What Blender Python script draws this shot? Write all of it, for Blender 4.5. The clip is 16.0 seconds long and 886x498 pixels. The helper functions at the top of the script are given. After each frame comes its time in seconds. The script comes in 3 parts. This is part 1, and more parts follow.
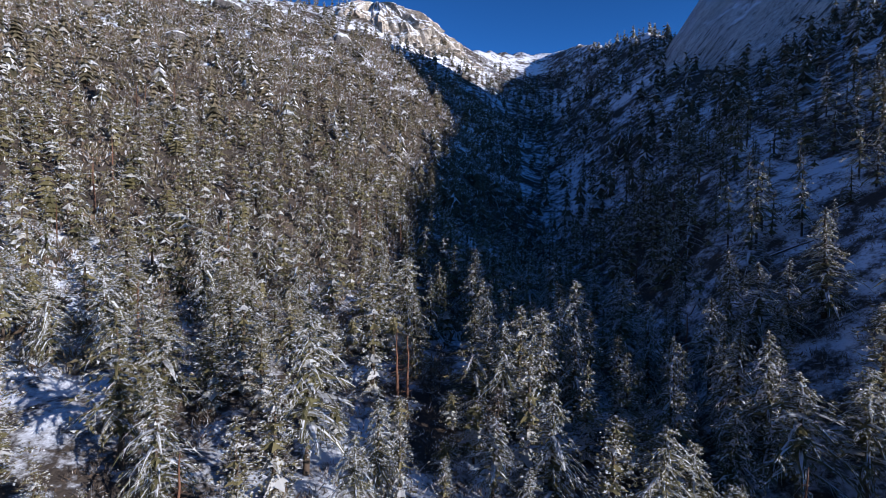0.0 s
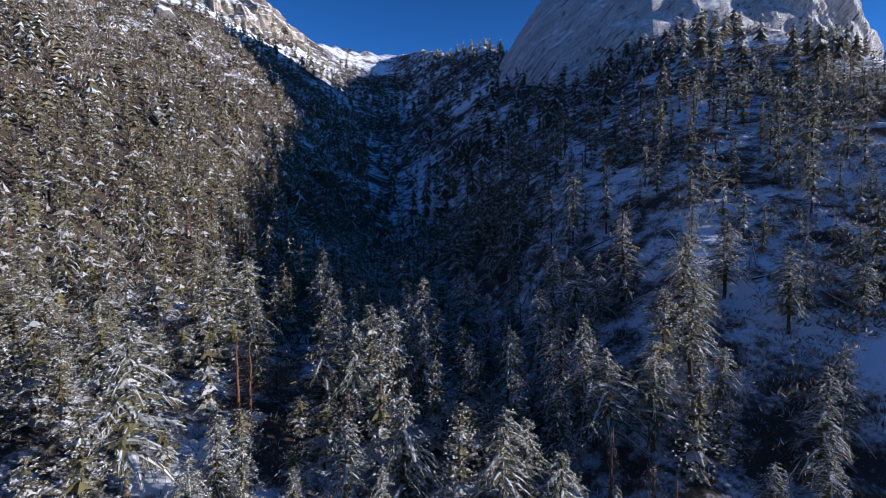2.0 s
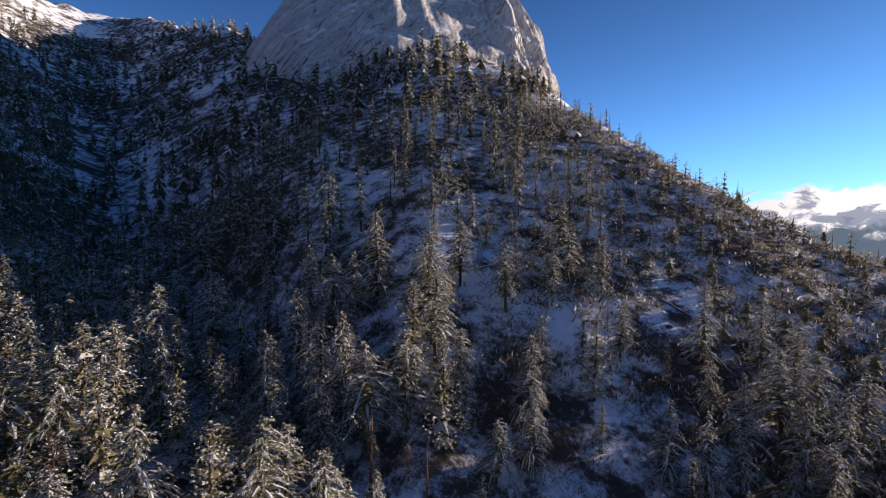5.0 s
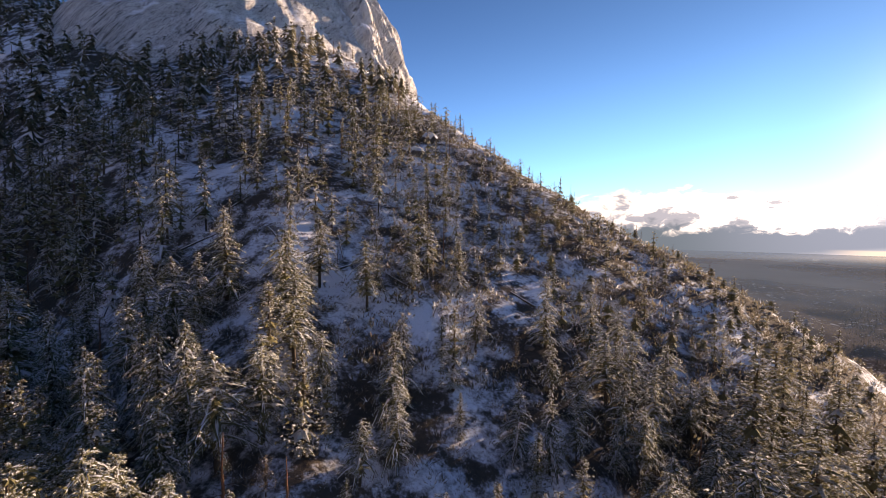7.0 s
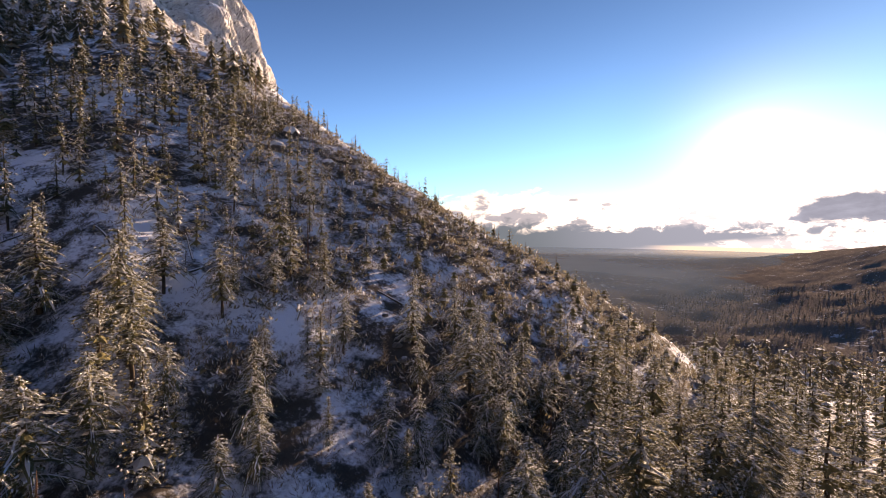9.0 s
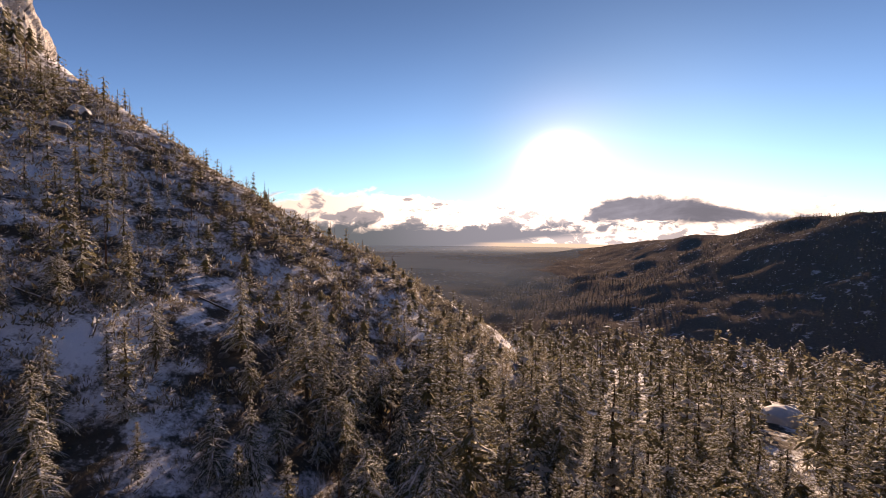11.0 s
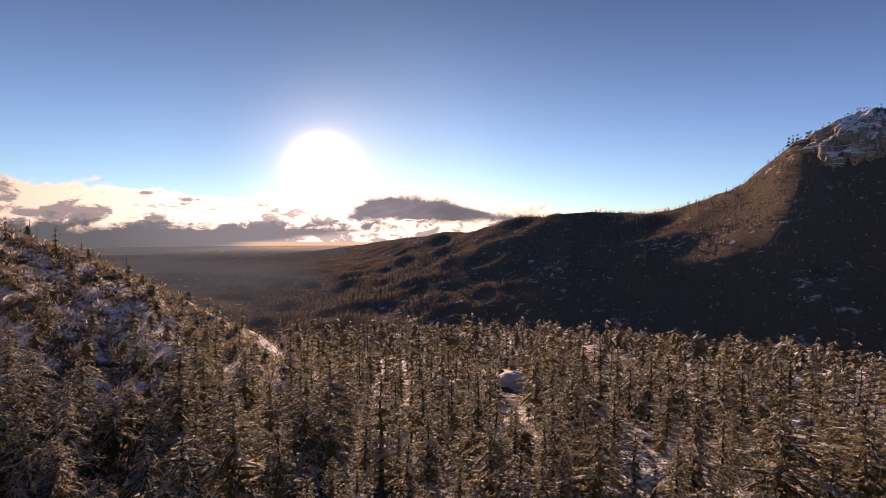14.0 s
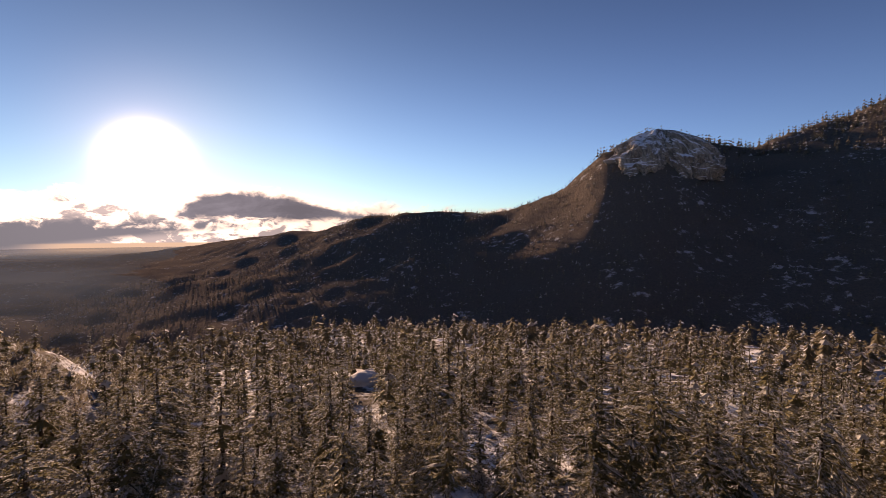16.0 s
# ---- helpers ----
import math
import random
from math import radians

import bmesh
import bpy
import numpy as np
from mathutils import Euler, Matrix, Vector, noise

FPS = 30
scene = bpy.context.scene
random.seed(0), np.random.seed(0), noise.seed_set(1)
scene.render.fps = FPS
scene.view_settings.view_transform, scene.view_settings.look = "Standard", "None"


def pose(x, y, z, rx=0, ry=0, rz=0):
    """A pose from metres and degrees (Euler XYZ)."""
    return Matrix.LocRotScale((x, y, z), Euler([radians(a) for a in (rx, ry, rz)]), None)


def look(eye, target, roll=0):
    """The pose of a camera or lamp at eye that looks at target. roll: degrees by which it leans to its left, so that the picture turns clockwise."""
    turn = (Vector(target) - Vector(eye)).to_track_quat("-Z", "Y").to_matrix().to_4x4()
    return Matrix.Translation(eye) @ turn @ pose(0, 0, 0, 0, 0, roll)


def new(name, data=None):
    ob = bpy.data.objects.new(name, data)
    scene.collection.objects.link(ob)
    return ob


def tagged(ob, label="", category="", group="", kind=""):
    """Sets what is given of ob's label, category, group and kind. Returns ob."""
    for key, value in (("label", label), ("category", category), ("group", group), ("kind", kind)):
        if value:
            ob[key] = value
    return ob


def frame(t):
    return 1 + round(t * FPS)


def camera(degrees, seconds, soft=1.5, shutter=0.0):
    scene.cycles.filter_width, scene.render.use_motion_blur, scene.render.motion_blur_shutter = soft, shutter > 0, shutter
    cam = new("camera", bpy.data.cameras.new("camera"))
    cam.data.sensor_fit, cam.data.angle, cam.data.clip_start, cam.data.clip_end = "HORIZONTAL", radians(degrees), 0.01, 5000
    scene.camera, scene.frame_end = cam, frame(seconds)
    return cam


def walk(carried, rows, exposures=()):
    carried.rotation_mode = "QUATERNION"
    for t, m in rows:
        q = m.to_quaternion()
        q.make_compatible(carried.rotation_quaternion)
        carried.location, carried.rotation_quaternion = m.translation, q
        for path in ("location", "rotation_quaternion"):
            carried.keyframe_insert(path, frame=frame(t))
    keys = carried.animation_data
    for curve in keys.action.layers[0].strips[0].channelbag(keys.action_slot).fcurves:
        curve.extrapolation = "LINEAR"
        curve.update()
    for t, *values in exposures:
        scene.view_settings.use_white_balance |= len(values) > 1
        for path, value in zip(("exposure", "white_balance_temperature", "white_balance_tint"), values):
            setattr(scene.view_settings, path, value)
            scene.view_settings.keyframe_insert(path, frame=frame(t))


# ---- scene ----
EYE = 34.0          # the eye's height over the clearing under it
PITCH, LEAN = -2.78, -0.45
cam = camera(86.1, 16.0, soft=0.8)
# seconds and compass bearing: the camera hovers and turns clockwise
TURNS = [
    (0.0, 0.0), (0.5, 4.14), (1.0, 8.57), (1.5, 13.1), (2.0, 18.12), (2.5, 23.25), (3.0, 28.16), (3.5, 33.23), (4.0, 38.03),
    (6.5, 59.39), (7.0, 63.61), (7.5, 67.8), (8.0, 71.57), (10.5, 93.86), (11.0, 99.13), (11.5, 104.16), (12.0, 109.46),
    (12.5, 114.31), (13.0, 118.71), (13.5, 122.99), (14.0, 126.84), (14.5, 130.97), (15.0, 135.16), (15.5, 139.66), (16.0, 144.74),
]
EXPOSURES = [
    (0.0, 0.04, 5450, 16), (2.0, 0.02, 5450, 16), (4.0, 0.02, 6000, 18), (6.5, 0.68, 8500, 24), (8.0, 0.8, 9200, 27), (10.5, 0.42, 9900, 30),
    (12.5, 0.06, 10800, 38), (14.5, -0.04, 11000, 40), (16.0, -0.08, 10800, 38),
]
walk(cam, [(t, pose(0, 0, EYE, 90 + PITCH, LEAN, -b)) for t, b in TURNS], EXPOSURES)

# ---- sky and sun ----
SUN_BEARING, SUN_HEIGHT = 120.0, 10.0


def bearing_vector(bearing, height):
    b, h = radians(bearing), radians(height)
    return Vector((math.sin(b) * math.cos(h), math.cos(b) * math.cos(h), math.sin(h)))


SUN_WAY = bearing_vector(SUN_BEARING, SUN_HEIGHT)
sun_data = bpy.data.lights.new("sun", "SUN")
sun_data.energy, sun_data.angle, sun_data.color = 8.0, radians(0.6), (1.0, 0.885, 0.75)
sun = new("sun", sun_data)
sun.matrix_world = look((0, 0, 900), Vector((0, 0, 900)) - SUN_WAY)


class Nodes:
    """A small helper to write node trees."""

    def __init__(self, tree):
        self.tree = tree
        tree.nodes.clear()

    def add(self, kind, **inputs):
        node = self.tree.nodes.new(kind)
        for key, value in inputs.items():
            name = key.replace("_", " ")
            socket = node.inputs[int(key[1:])] if key[0] == "i" and key[1:].isdigit() else node.inputs[name]
            if isinstance(value, bpy.types.NodeSocket):
                self.tree.links.new(value, socket)
            else:
                socket.default_value = value
        return node

    def math(self, op, a, b=0.0, c=None, clamp=False):
        node = self.tree.nodes.new("ShaderNodeMath")
        node.operation, node.use_clamp = op, clamp
        for i, value in enumerate((a, b, c)):
            if value is None:
                continue
            if isinstance(value, bpy.types.NodeSocket):
                self.tree.links.new(value, node.inputs[i])
            else:
                node.inputs[i].default_value = value
        return node.outputs[0]

    def step(self, value, low, high, a=0.0, b=1.0):
        node = self.tree.nodes.new("ShaderNodeMapRange")
        node.interpolation_type = "SMOOTHSTEP"
        self.tree.links.new(value, node.inputs[0])
        for i, v in enumerate((low, high, a, b)):
            node.inputs[i + 1].default_value = v
        return node.outputs[0]

    def mix(self, factor, a, b, blend="MIX"):
        node = self.tree.nodes.new("ShaderNodeMix")
        node.data_type, node.blend_type = "RGBA", blend
        for socket, value in ((node.inputs[0], factor), (node.inputs[6], a), (node.inputs[7], b)):
            if isinstance(value, bpy.types.NodeSocket):
                self.tree.links.new(value, socket)
            else:
                socket.default_value = value if isinstance(value, (int, float)) else (*value, 1.0)[:4]
        return node.outputs[2]

    def noise(self, vector, scale, detail=4.0, rough=0.55, distort=0.0):
        return self.add("ShaderNodeTexNoise", Vector=vector, Scale=scale, Detail=detail, Roughness=rough, Distortion=distort).outputs[0]


def make_sky():
    world = bpy.data.worlds.new("winter_sky")
    scene.world = world
    world.use_nodes = True
    n = Nodes(world.node_tree)
    sky = n.tree.nodes.new("ShaderNodeTexSky")
    sky.sky_type, sky.sun_disc = "NISHITA", False
    sky.sun_elevation, sky.sun_rotation = radians(SUN_HEIGHT), radians(SUN_BEARING)
    sky.altitude, sky.air_density, sky.dust_density, sky.ozone_density = 1800, 1.0, 0.35, 2.5
    way = n.add("ShaderNodeTexCoord").outputs["Generated"]
    split = n.add("ShaderNodeSeparateXYZ", Vector=way)
    height = split.outputs[2]
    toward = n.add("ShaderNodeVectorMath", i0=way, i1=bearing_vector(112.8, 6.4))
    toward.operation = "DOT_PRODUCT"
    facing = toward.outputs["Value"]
    tint = n.mix(n.step(facing, 0.45, 0.97), (0.44, 0.90, 1.42), (0.47, 0.92, 1.34))
    blue = n.mix(1.0, sky.outputs[0], tint, "MULTIPLY")
    blue = n.mix(1.0, blue, n.step(height, 0.05, 0.5, 1.0, 0.56), "MULTIPLY")
    blue = n.mix(1.0, blue, n.step(facing, 0.95, 1.0, 1.0, 0.9), "MULTIPLY")
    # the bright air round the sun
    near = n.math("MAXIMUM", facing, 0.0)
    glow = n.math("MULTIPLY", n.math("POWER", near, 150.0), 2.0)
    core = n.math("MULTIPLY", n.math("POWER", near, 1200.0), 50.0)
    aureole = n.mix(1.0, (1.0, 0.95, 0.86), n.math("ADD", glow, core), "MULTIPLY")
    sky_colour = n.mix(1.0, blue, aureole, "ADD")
    # compass bearing and height of the view in degrees, and two scales of billows
    bearing = n.math("MULTIPLY", n.math("ARCTAN2", split.outputs[0], split.outputs[1]), 57.2958)
    up = n.math("MULTIPLY", n.math("ARCSINE", height), 57.2958)
    flat = n.add("ShaderNodeCombineXYZ", X=bearing, Y=n.math("MULTIPLY", up, 1.9), Z=0.0).outputs[0]
    lumps = n.math("SUBTRACT", n.noise(flat, 0.21, 8.0, 0.58, 0.4), 0.5)
    wisps = n.math("SUBTRACT", n.noise(flat, 0.5, 6.0, 0.62, 0.8), 0.5)
    hill = lambda middle, half, tall: n.math("MULTIPLY", n.math("POWER", 2.71828, n.math("MULTIPLY", n.math("POWER", n.math("DIVIDE", n.math("SUBTRACT", bearing, middle), half), 2.0), -1.0)), tall)
    near_edge = lambda value: n.math("MULTIPLY", n.step(value, 0.0, 0.9), n.step(bearing, 66.0, 72.0))
    # the white bank, lit from behind, highest over the ridge's foot
    bank_top = n.math("ADD", n.math("ADD", hill(87.0, 9.0, 2.6), hill(104.0, 9.0, 1.6)), hill(132.0, 18.0, 0.7))
    bank_top = n.math("ADD", n.math("ADD", bank_top, 1.9), n.math("ADD", n.math("MULTIPLY", lumps, 5.0), n.math("MULTIPLY", wisps, 1.2)))
    bank = near_edge(n.math("SUBTRACT", bank_top, up))
    edge_glow = n.math("ADD", n.math("MULTIPLY", n.math("POWER", near, 14.0), 9.0), 4.6)
    white = n.mix(1.0, (0.95, 0.97, 1.0), edge_glow, "MULTIPLY")
    grey_glow = n.math("ADD", n.math("MULTIPLY", n.math("POWER", near, 60.0), 1.6), 2.3)
    grey = n.mix(1.0, (0.50, 0.66, 0.98), grey_glow, "MULTIPLY")
    shaded = n.step(n.math("ADD", n.math("MULTIPLY", n.math("SUBTRACT", bank_top, up), 0.06), n.math("ADD", wisps, lumps)), 0.12, 0.30, 0.0, 0.85)
    seen = n.mix(bank, sky_colour, n.mix(shaded, white, grey))
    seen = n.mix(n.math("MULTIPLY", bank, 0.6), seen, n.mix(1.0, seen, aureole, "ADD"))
    # one dark cumulus with a flat base beside the sun
    dark_top = n.math("ADD", n.math("ADD", hill(121.0, 7.5, 3.7), hill(132.0, 9.0, 2.6)), n.math("ADD", n.math("MULTIPLY", lumps, 4.6), n.math("MULTIPLY", wisps, 1.0)))
    dark_base = n.math("ADD", n.math("MULTIPLY", wisps, 2.2), 0.3)
    over, under = n.math("SUBTRACT", dark_top, up), n.math("SUBTRACT", up, dark_base)
    dark = n.math("MULTIPLY", n.step(over, 0.0, 0.8), n.step(under, 0.0, 0.7))
    dark_colour = n.mix(n.step(over, 0.3, 1.3), white, n.mix(n.step(lumps, -0.15, 0.15), grey, n.mix(1.0, grey, (0.7, 0.7, 0.7), "MULTIPLY")))
    seen = n.mix(dark, seen, dark_colour)
    # grey stratus under the bank, with a gap of golden light over the plain's edge
    layer = n.step(n.math("SUBTRACT", n.math("ADD", n.math("MULTIPLY", n.math("ADD", lumps, wisps), 3.0), 0.7), up), 0.0, 1.3)
    layer = n.math("MULTIPLY", layer, n.step(n.math("ADD", bearing, n.math("MULTIPLY", up, -9.0)), 128.0, 120.0))
    slate = n.mix(n.step(facing, 0.90, 1.0), (0.66, 0.98, 1.35), (1.35, 1.8, 2.6))
    seen = n.mix(layer, seen, slate)
    gap = n.math("MULTIPLY", n.step(up, -1.85, -2.05), n.math("MULTIPLY", n.step(bearing, 102.0, 107.0), n.step(bearing, 125.0, 119.0)))
    seen = n.mix(gap, seen, (4.6, 4.2, 3.8))
    seen = n.mix(n.step(up, -2.5, -3.2), seen, (0.7, 0.85, 1.05))
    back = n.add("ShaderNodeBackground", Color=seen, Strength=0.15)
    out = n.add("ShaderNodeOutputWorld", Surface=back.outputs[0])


make_sky()
# ---- materials ----
def material(name):
    m = bpy.data.materials.new(name)
    m.use_nodes = True
    return m, Nodes(m.node_tree)


def finish(n, colour, roughness=0.8, bump=None, strength=0.4, distance=0.3, specular=0.3):
    shader = n.add("ShaderNodeBsdfPrincipled", Base_Color=colour, Roughness=roughness)
    shader.inputs["Specular IOR Level"].default_value = specular
    if bump is not None:
        b = n.add("ShaderNodeBump", Height=bump, Strength=strength, Distance=distance)
        n.tree.links.new(b.outputs[0], shader.inputs["Normal"])
    n.add("ShaderNodeOutputMaterial", Surface=shader.outputs[0])
    return shader


def make_ground():
    m, n = material("snowy_ground")
    place = n.add("ShaderNodeNewGeometry").outputs["Position"]
    big = n.noise(place, 0.018, 6, 0.62)
    mid = n.noise(place, 0.16, 6, 0.65)
    fine = n.noise(place, 1.4, 5, 0.7)
    snow = n.mix(mid, (0.70, 0.74, 0.80), (0.86, 0.87, 0.90))
    brush = n.mix(fine, (0.035, 0.028, 0.023), (0.12, 0.098, 0.078))
    # chaparral and litter break the snow in patches; snow keeps off steep ground
    cover = n.math("ADD", n.math("MULTIPLY", big, 0.55), n.math("MULTIPLY", mid, 0.45))
    spot = n.add("ShaderNodeSeparateXYZ", Vector=place).outputs
    dry = n.math("MULTIPLY", n.step(spot[0], 40.0, -60.0), n.math("MULTIPLY", n.step(spot[2], 200.0, 90.0), n.step(spot[1], 90.0, 160.0)))
    cover = n.math("ADD", cover, n.math("MULTIPLY", dry, 0.14))
    bare = n.step(n.math("ADD", cover, n.math("MULTIPLY", fine, 0.18)), 0.530, 0.630)
    colour = n.mix(bare, snow, brush)
    finish(n, colour, 0.95, n.math("ADD", fine, mid), 0.6, 0.5, 0.08)
    return m


def make_far_ground():
    m, n = material("wooded_far_slope")
    place = n.add("ShaderNodeNewGeometry").outputs["Position"]
    big = n.noise(place, 0.006, 6, 0.6)
    mid = n.noise(place, 0.05, 6, 0.7)
    fine = n.noise(place, 0.22, 4, 0.7)
    woods = n.mix(fine, (0.085, 0.072, 0.064), (0.19, 0.160, 0.135))
    patches = n.step(n.math("ADD", n.math("MULTIPLY", mid, 0.7), n.math("MULTIPLY", big, 0.3)), 0.565, 0.64)
    finish(n, n.mix(n.math("MULTIPLY", patches, 0.6), woods, (0.72, 0.74, 0.78)), 1.0, fine, 0.9, 4.0, 0.0)
    return m


def make_haze():
    m, n = material("plain_haze_sheet")
    place = n.add("ShaderNodeNewGeometry").outputs["Position"]
    # blue-grey colour put in for the air's haze, denser with distance
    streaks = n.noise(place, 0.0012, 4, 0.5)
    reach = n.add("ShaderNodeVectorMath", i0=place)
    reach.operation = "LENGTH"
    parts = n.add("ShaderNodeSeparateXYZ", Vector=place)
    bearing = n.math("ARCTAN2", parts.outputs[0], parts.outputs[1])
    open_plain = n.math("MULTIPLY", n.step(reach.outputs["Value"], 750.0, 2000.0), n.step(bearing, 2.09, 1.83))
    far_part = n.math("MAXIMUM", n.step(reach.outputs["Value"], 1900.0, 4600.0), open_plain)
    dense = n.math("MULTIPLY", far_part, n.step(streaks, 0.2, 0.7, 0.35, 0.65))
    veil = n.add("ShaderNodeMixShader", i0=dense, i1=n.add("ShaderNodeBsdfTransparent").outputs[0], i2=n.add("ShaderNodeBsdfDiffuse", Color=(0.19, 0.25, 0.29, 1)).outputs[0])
    n.add("ShaderNodeOutputMaterial", Surface=veil.outputs[0])
    return m


def make_granite(name, light, dark, snow_low, snow_high):
    m, n = material(name)
    geometry = n.add("ShaderNodeNewGeometry")
    place = geometry.outputs["Position"]
    slope = n.add("ShaderNodeSeparateXYZ", Vector=geometry.outputs["Normal"]).outputs[2]
    # cracks and stains run steeply down and across the slabs
    run = Vector((0.444, -0.373, 0.815))
    along = n.add("ShaderNodeVectorMath", i0=place, i1=run)
    along.operation = "DOT_PRODUCT"
    shift = n.add("ShaderNodeVectorMath", i0=run)
    shift.operation = "SCALE"
    n.tree.links.new(n.math("MULTIPLY", along.outputs["Value"], 0.94), shift.inputs["Scale"])
    tall = n.add("ShaderNodeVectorMath", i0=place, i1=shift.outputs[0])
    tall.operation = "SUBTRACT"
    streak = n.noise(tall.outputs[0], 0.11, 7, 0.65, 0.6)
    mid = n.noise(place, 0.12, 7, 0.65)
    fine = n.noise(place, 0.9, 4, 0.7)
    stone = n.mix(n.step(streak, 0.36, 0.62), dark, light)
    stone = n.mix(n.step(n.noise(tall.outputs[0], 0.3, 6, 0.72), 0.57, 0.62, 0.0, 0.9), stone, (0.07, 0.065, 0.06))
    joint = n.noise(tall.outputs[0], 0.75, 3, 0.6, 0.3)
    stone = n.mix(n.step(n.math("ABSOLUTE", n.math("SUBTRACT", joint, 0.5)), 0.035, 0.012, 0.0, 0.65), stone, (0.06, 0.055, 0.05))
    settle = n.math("ADD", slope, n.math("MULTIPLY", n.math("SUBTRACT", mid, 0.5), 1.3))
    snow = n.step(settle, snow_low, snow_high)
    finish(n, n.mix(snow, stone, (0.82, 0.84, 0.88)), 0.85, n.math("ADD", streak, n.math("MULTIPLY", fine, 0.4)), 1.0, 3.0)
    return m


def make_leaf(name, dark, light, frost):
    """Needles in clumps: every clump has its own green, and some are dusted with frost."""
    m, n = material(name)
    geometry = n.add("ShaderNodeNewGeometry")
    island = geometry.outputs["Random Per Island"]
    place = geometry.outputs["Position"]
    grain = n.noise(place, 5.0, 3, 0.7)
    tree = n.noise(place, 0.07, 2, 0.5)
    mixed = n.math("ADD", n.math("MULTIPLY", island, 0.5), n.math("MULTIPLY", n.step(tree, 0.3, 0.7), 0.5))
    green = n.mix(mixed, dark, light)
    dust = n.step(n.math("ADD", n.math("MULTIPLY", island, 0.6), n.math("MULTIPLY", grain, 0.4)), 0.75 - frost * 0.5, 0.80 - frost * 0.4)
    colour = n.mix(n.math("MULTIPLY", dust, 0.75), green, (0.62, 0.63, 0.64))
    front = n.add("ShaderNodeBsdfPrincipled", Base_Color=colour, Roughness=0.75)
    front.inputs["Specular IOR Level"].default_value = 0.15
    # light comes through the needles against the sun
    through_light = n.add("ShaderNodeBsdfTranslucent", Color=n.mix(0.35, colour, (0.36, 0.34, 0.24)))
    both = n.add("ShaderNodeMixShader", i0=0.28, i1=front.outputs[0], i2=through_light.outputs[0])
    n.add("ShaderNodeOutputMaterial", Surface=both.outputs[0])
    return m


def make_snow():
    m, n = material("clinging_snow")
    place = n.add("ShaderNodeNewGeometry").outputs["Position"]
    grain = n.noise(place, 3.0, 4, 0.6)
    colour = n.mix(grain, (0.62, 0.64, 0.68), (0.86, 0.87, 0.89))
    front = n.add("ShaderNodeBsdfPrincipled", Base_Color=colour, Roughness=0.8)
    front.inputs["Specular IOR Level"].default_value = 0.1
    glow = n.add("ShaderNodeBsdfTranslucent", Color=colour)
    both = n.add("ShaderNodeMixShader", i0=0.3, i1=front.outputs[0], i2=glow.outputs[0])
    n.add("ShaderNodeOutputMaterial", Surface=both.outputs[0])
    return m


def make_bark(name, dark, light):
    m, n = material(name)
    place = n.add("ShaderNodeNewGeometry").outputs["Position"]
    tall = n.add("ShaderNodeVectorMath", i0=place, i1=(1.0, 1.0, 0.2))
    tall.operation = "MULTIPLY"
    grain = n.noise(tall.outputs[0], 6.0, 5, 0.7)
    finish(n, n.mix(grain, dark, light), 0.9, grain, 0.8, 0.08)
    return m


GROUND = make_ground()
FAR_GROUND = make_far_ground()
GRANITE = make_granite("grey_granite", (0.70, 0.68, 0.66), (0.50, 0.48, 0.46), 0.55, 0.8)
KNOB_GRANITE = make_granite("far_granite", (0.46, 0.41, 0.34), (0.20, 0.17, 0.14), 0.50, 0.75)
HAZE = make_haze()
ROCK = make_granite("dark_boulder", (0.20, 0.185, 0.17), (0.07, 0.065, 0.06), 0.95, 1.2)
TAN_GRANITE = make_granite("tan_granite", (0.50, 0.44, 0.35), (0.24, 0.20, 0.15), 0.50, 0.66)
NEEDLES = make_leaf("pine_needles", (0.062, 0.062, 0.030), (0.225, 0.200, 0.095), 0.30)
CEDAR = make_leaf("cedar_sprays", (0.080, 0.074, 0.034), (0.260, 0.220, 0.105), 0.30)
TWIGS = make_leaf("bare_twigs", (0.085, 0.060, 0.042), (0.24, 0.175, 0.12), 0.16)
FAR_NEEDLES = make_leaf("far_conifers", (0.085, 0.076, 0.056), (0.19, 0.165, 0.12), 0.1)
SLOPE_NEEDLES = make_leaf("slope_needles", (0.052, 0.048, 0.028), (0.170, 0.148, 0.088), 0.10)
SLOPE_CEDAR = make_leaf("slope_cedar", (0.085, 0.074, 0.042), (0.26, 0.215, 0.135), 0.10)
SNOW = make_snow()
BARK = make_bark("dark_bark", (0.030, 0.022, 0.016), (0.11, 0.08, 0.055))
RED_BARK = make_bark("red_dead_bark", (0.08, 0.038, 0.022), (0.17, 0.088, 0.052))
# ---- the land ----
# bearing, start and height of the slope's foot, shape of the rise
FEET = [
    (-90, 80, -25, 1.1), (-45, 90, -20, 1.1), (-20, 100, -22, 1.2), (-10, 110, -24, 1.25), (0, 130, -25, 1.3), (7, 150, -25, 1.4),
    (12, 170, -26, 1.5), (18, 140, -27, 1.4), (24, 100, -30, 1.2), (30, 62, -36, 1.05), (45, 48, -39, 1.0), (64, 52, -40, 1.0), (78, 64, -40, 1.0),
    (93, 85, -41, 1.0), (107, 105, -44, 1.0), (115, 100, -47, 1.0), (129, 95, -49, 1.0), (160, 100, -47, 1.0), (190, 100, -43, 1.0), (230, 90, -34, 1.0),
]
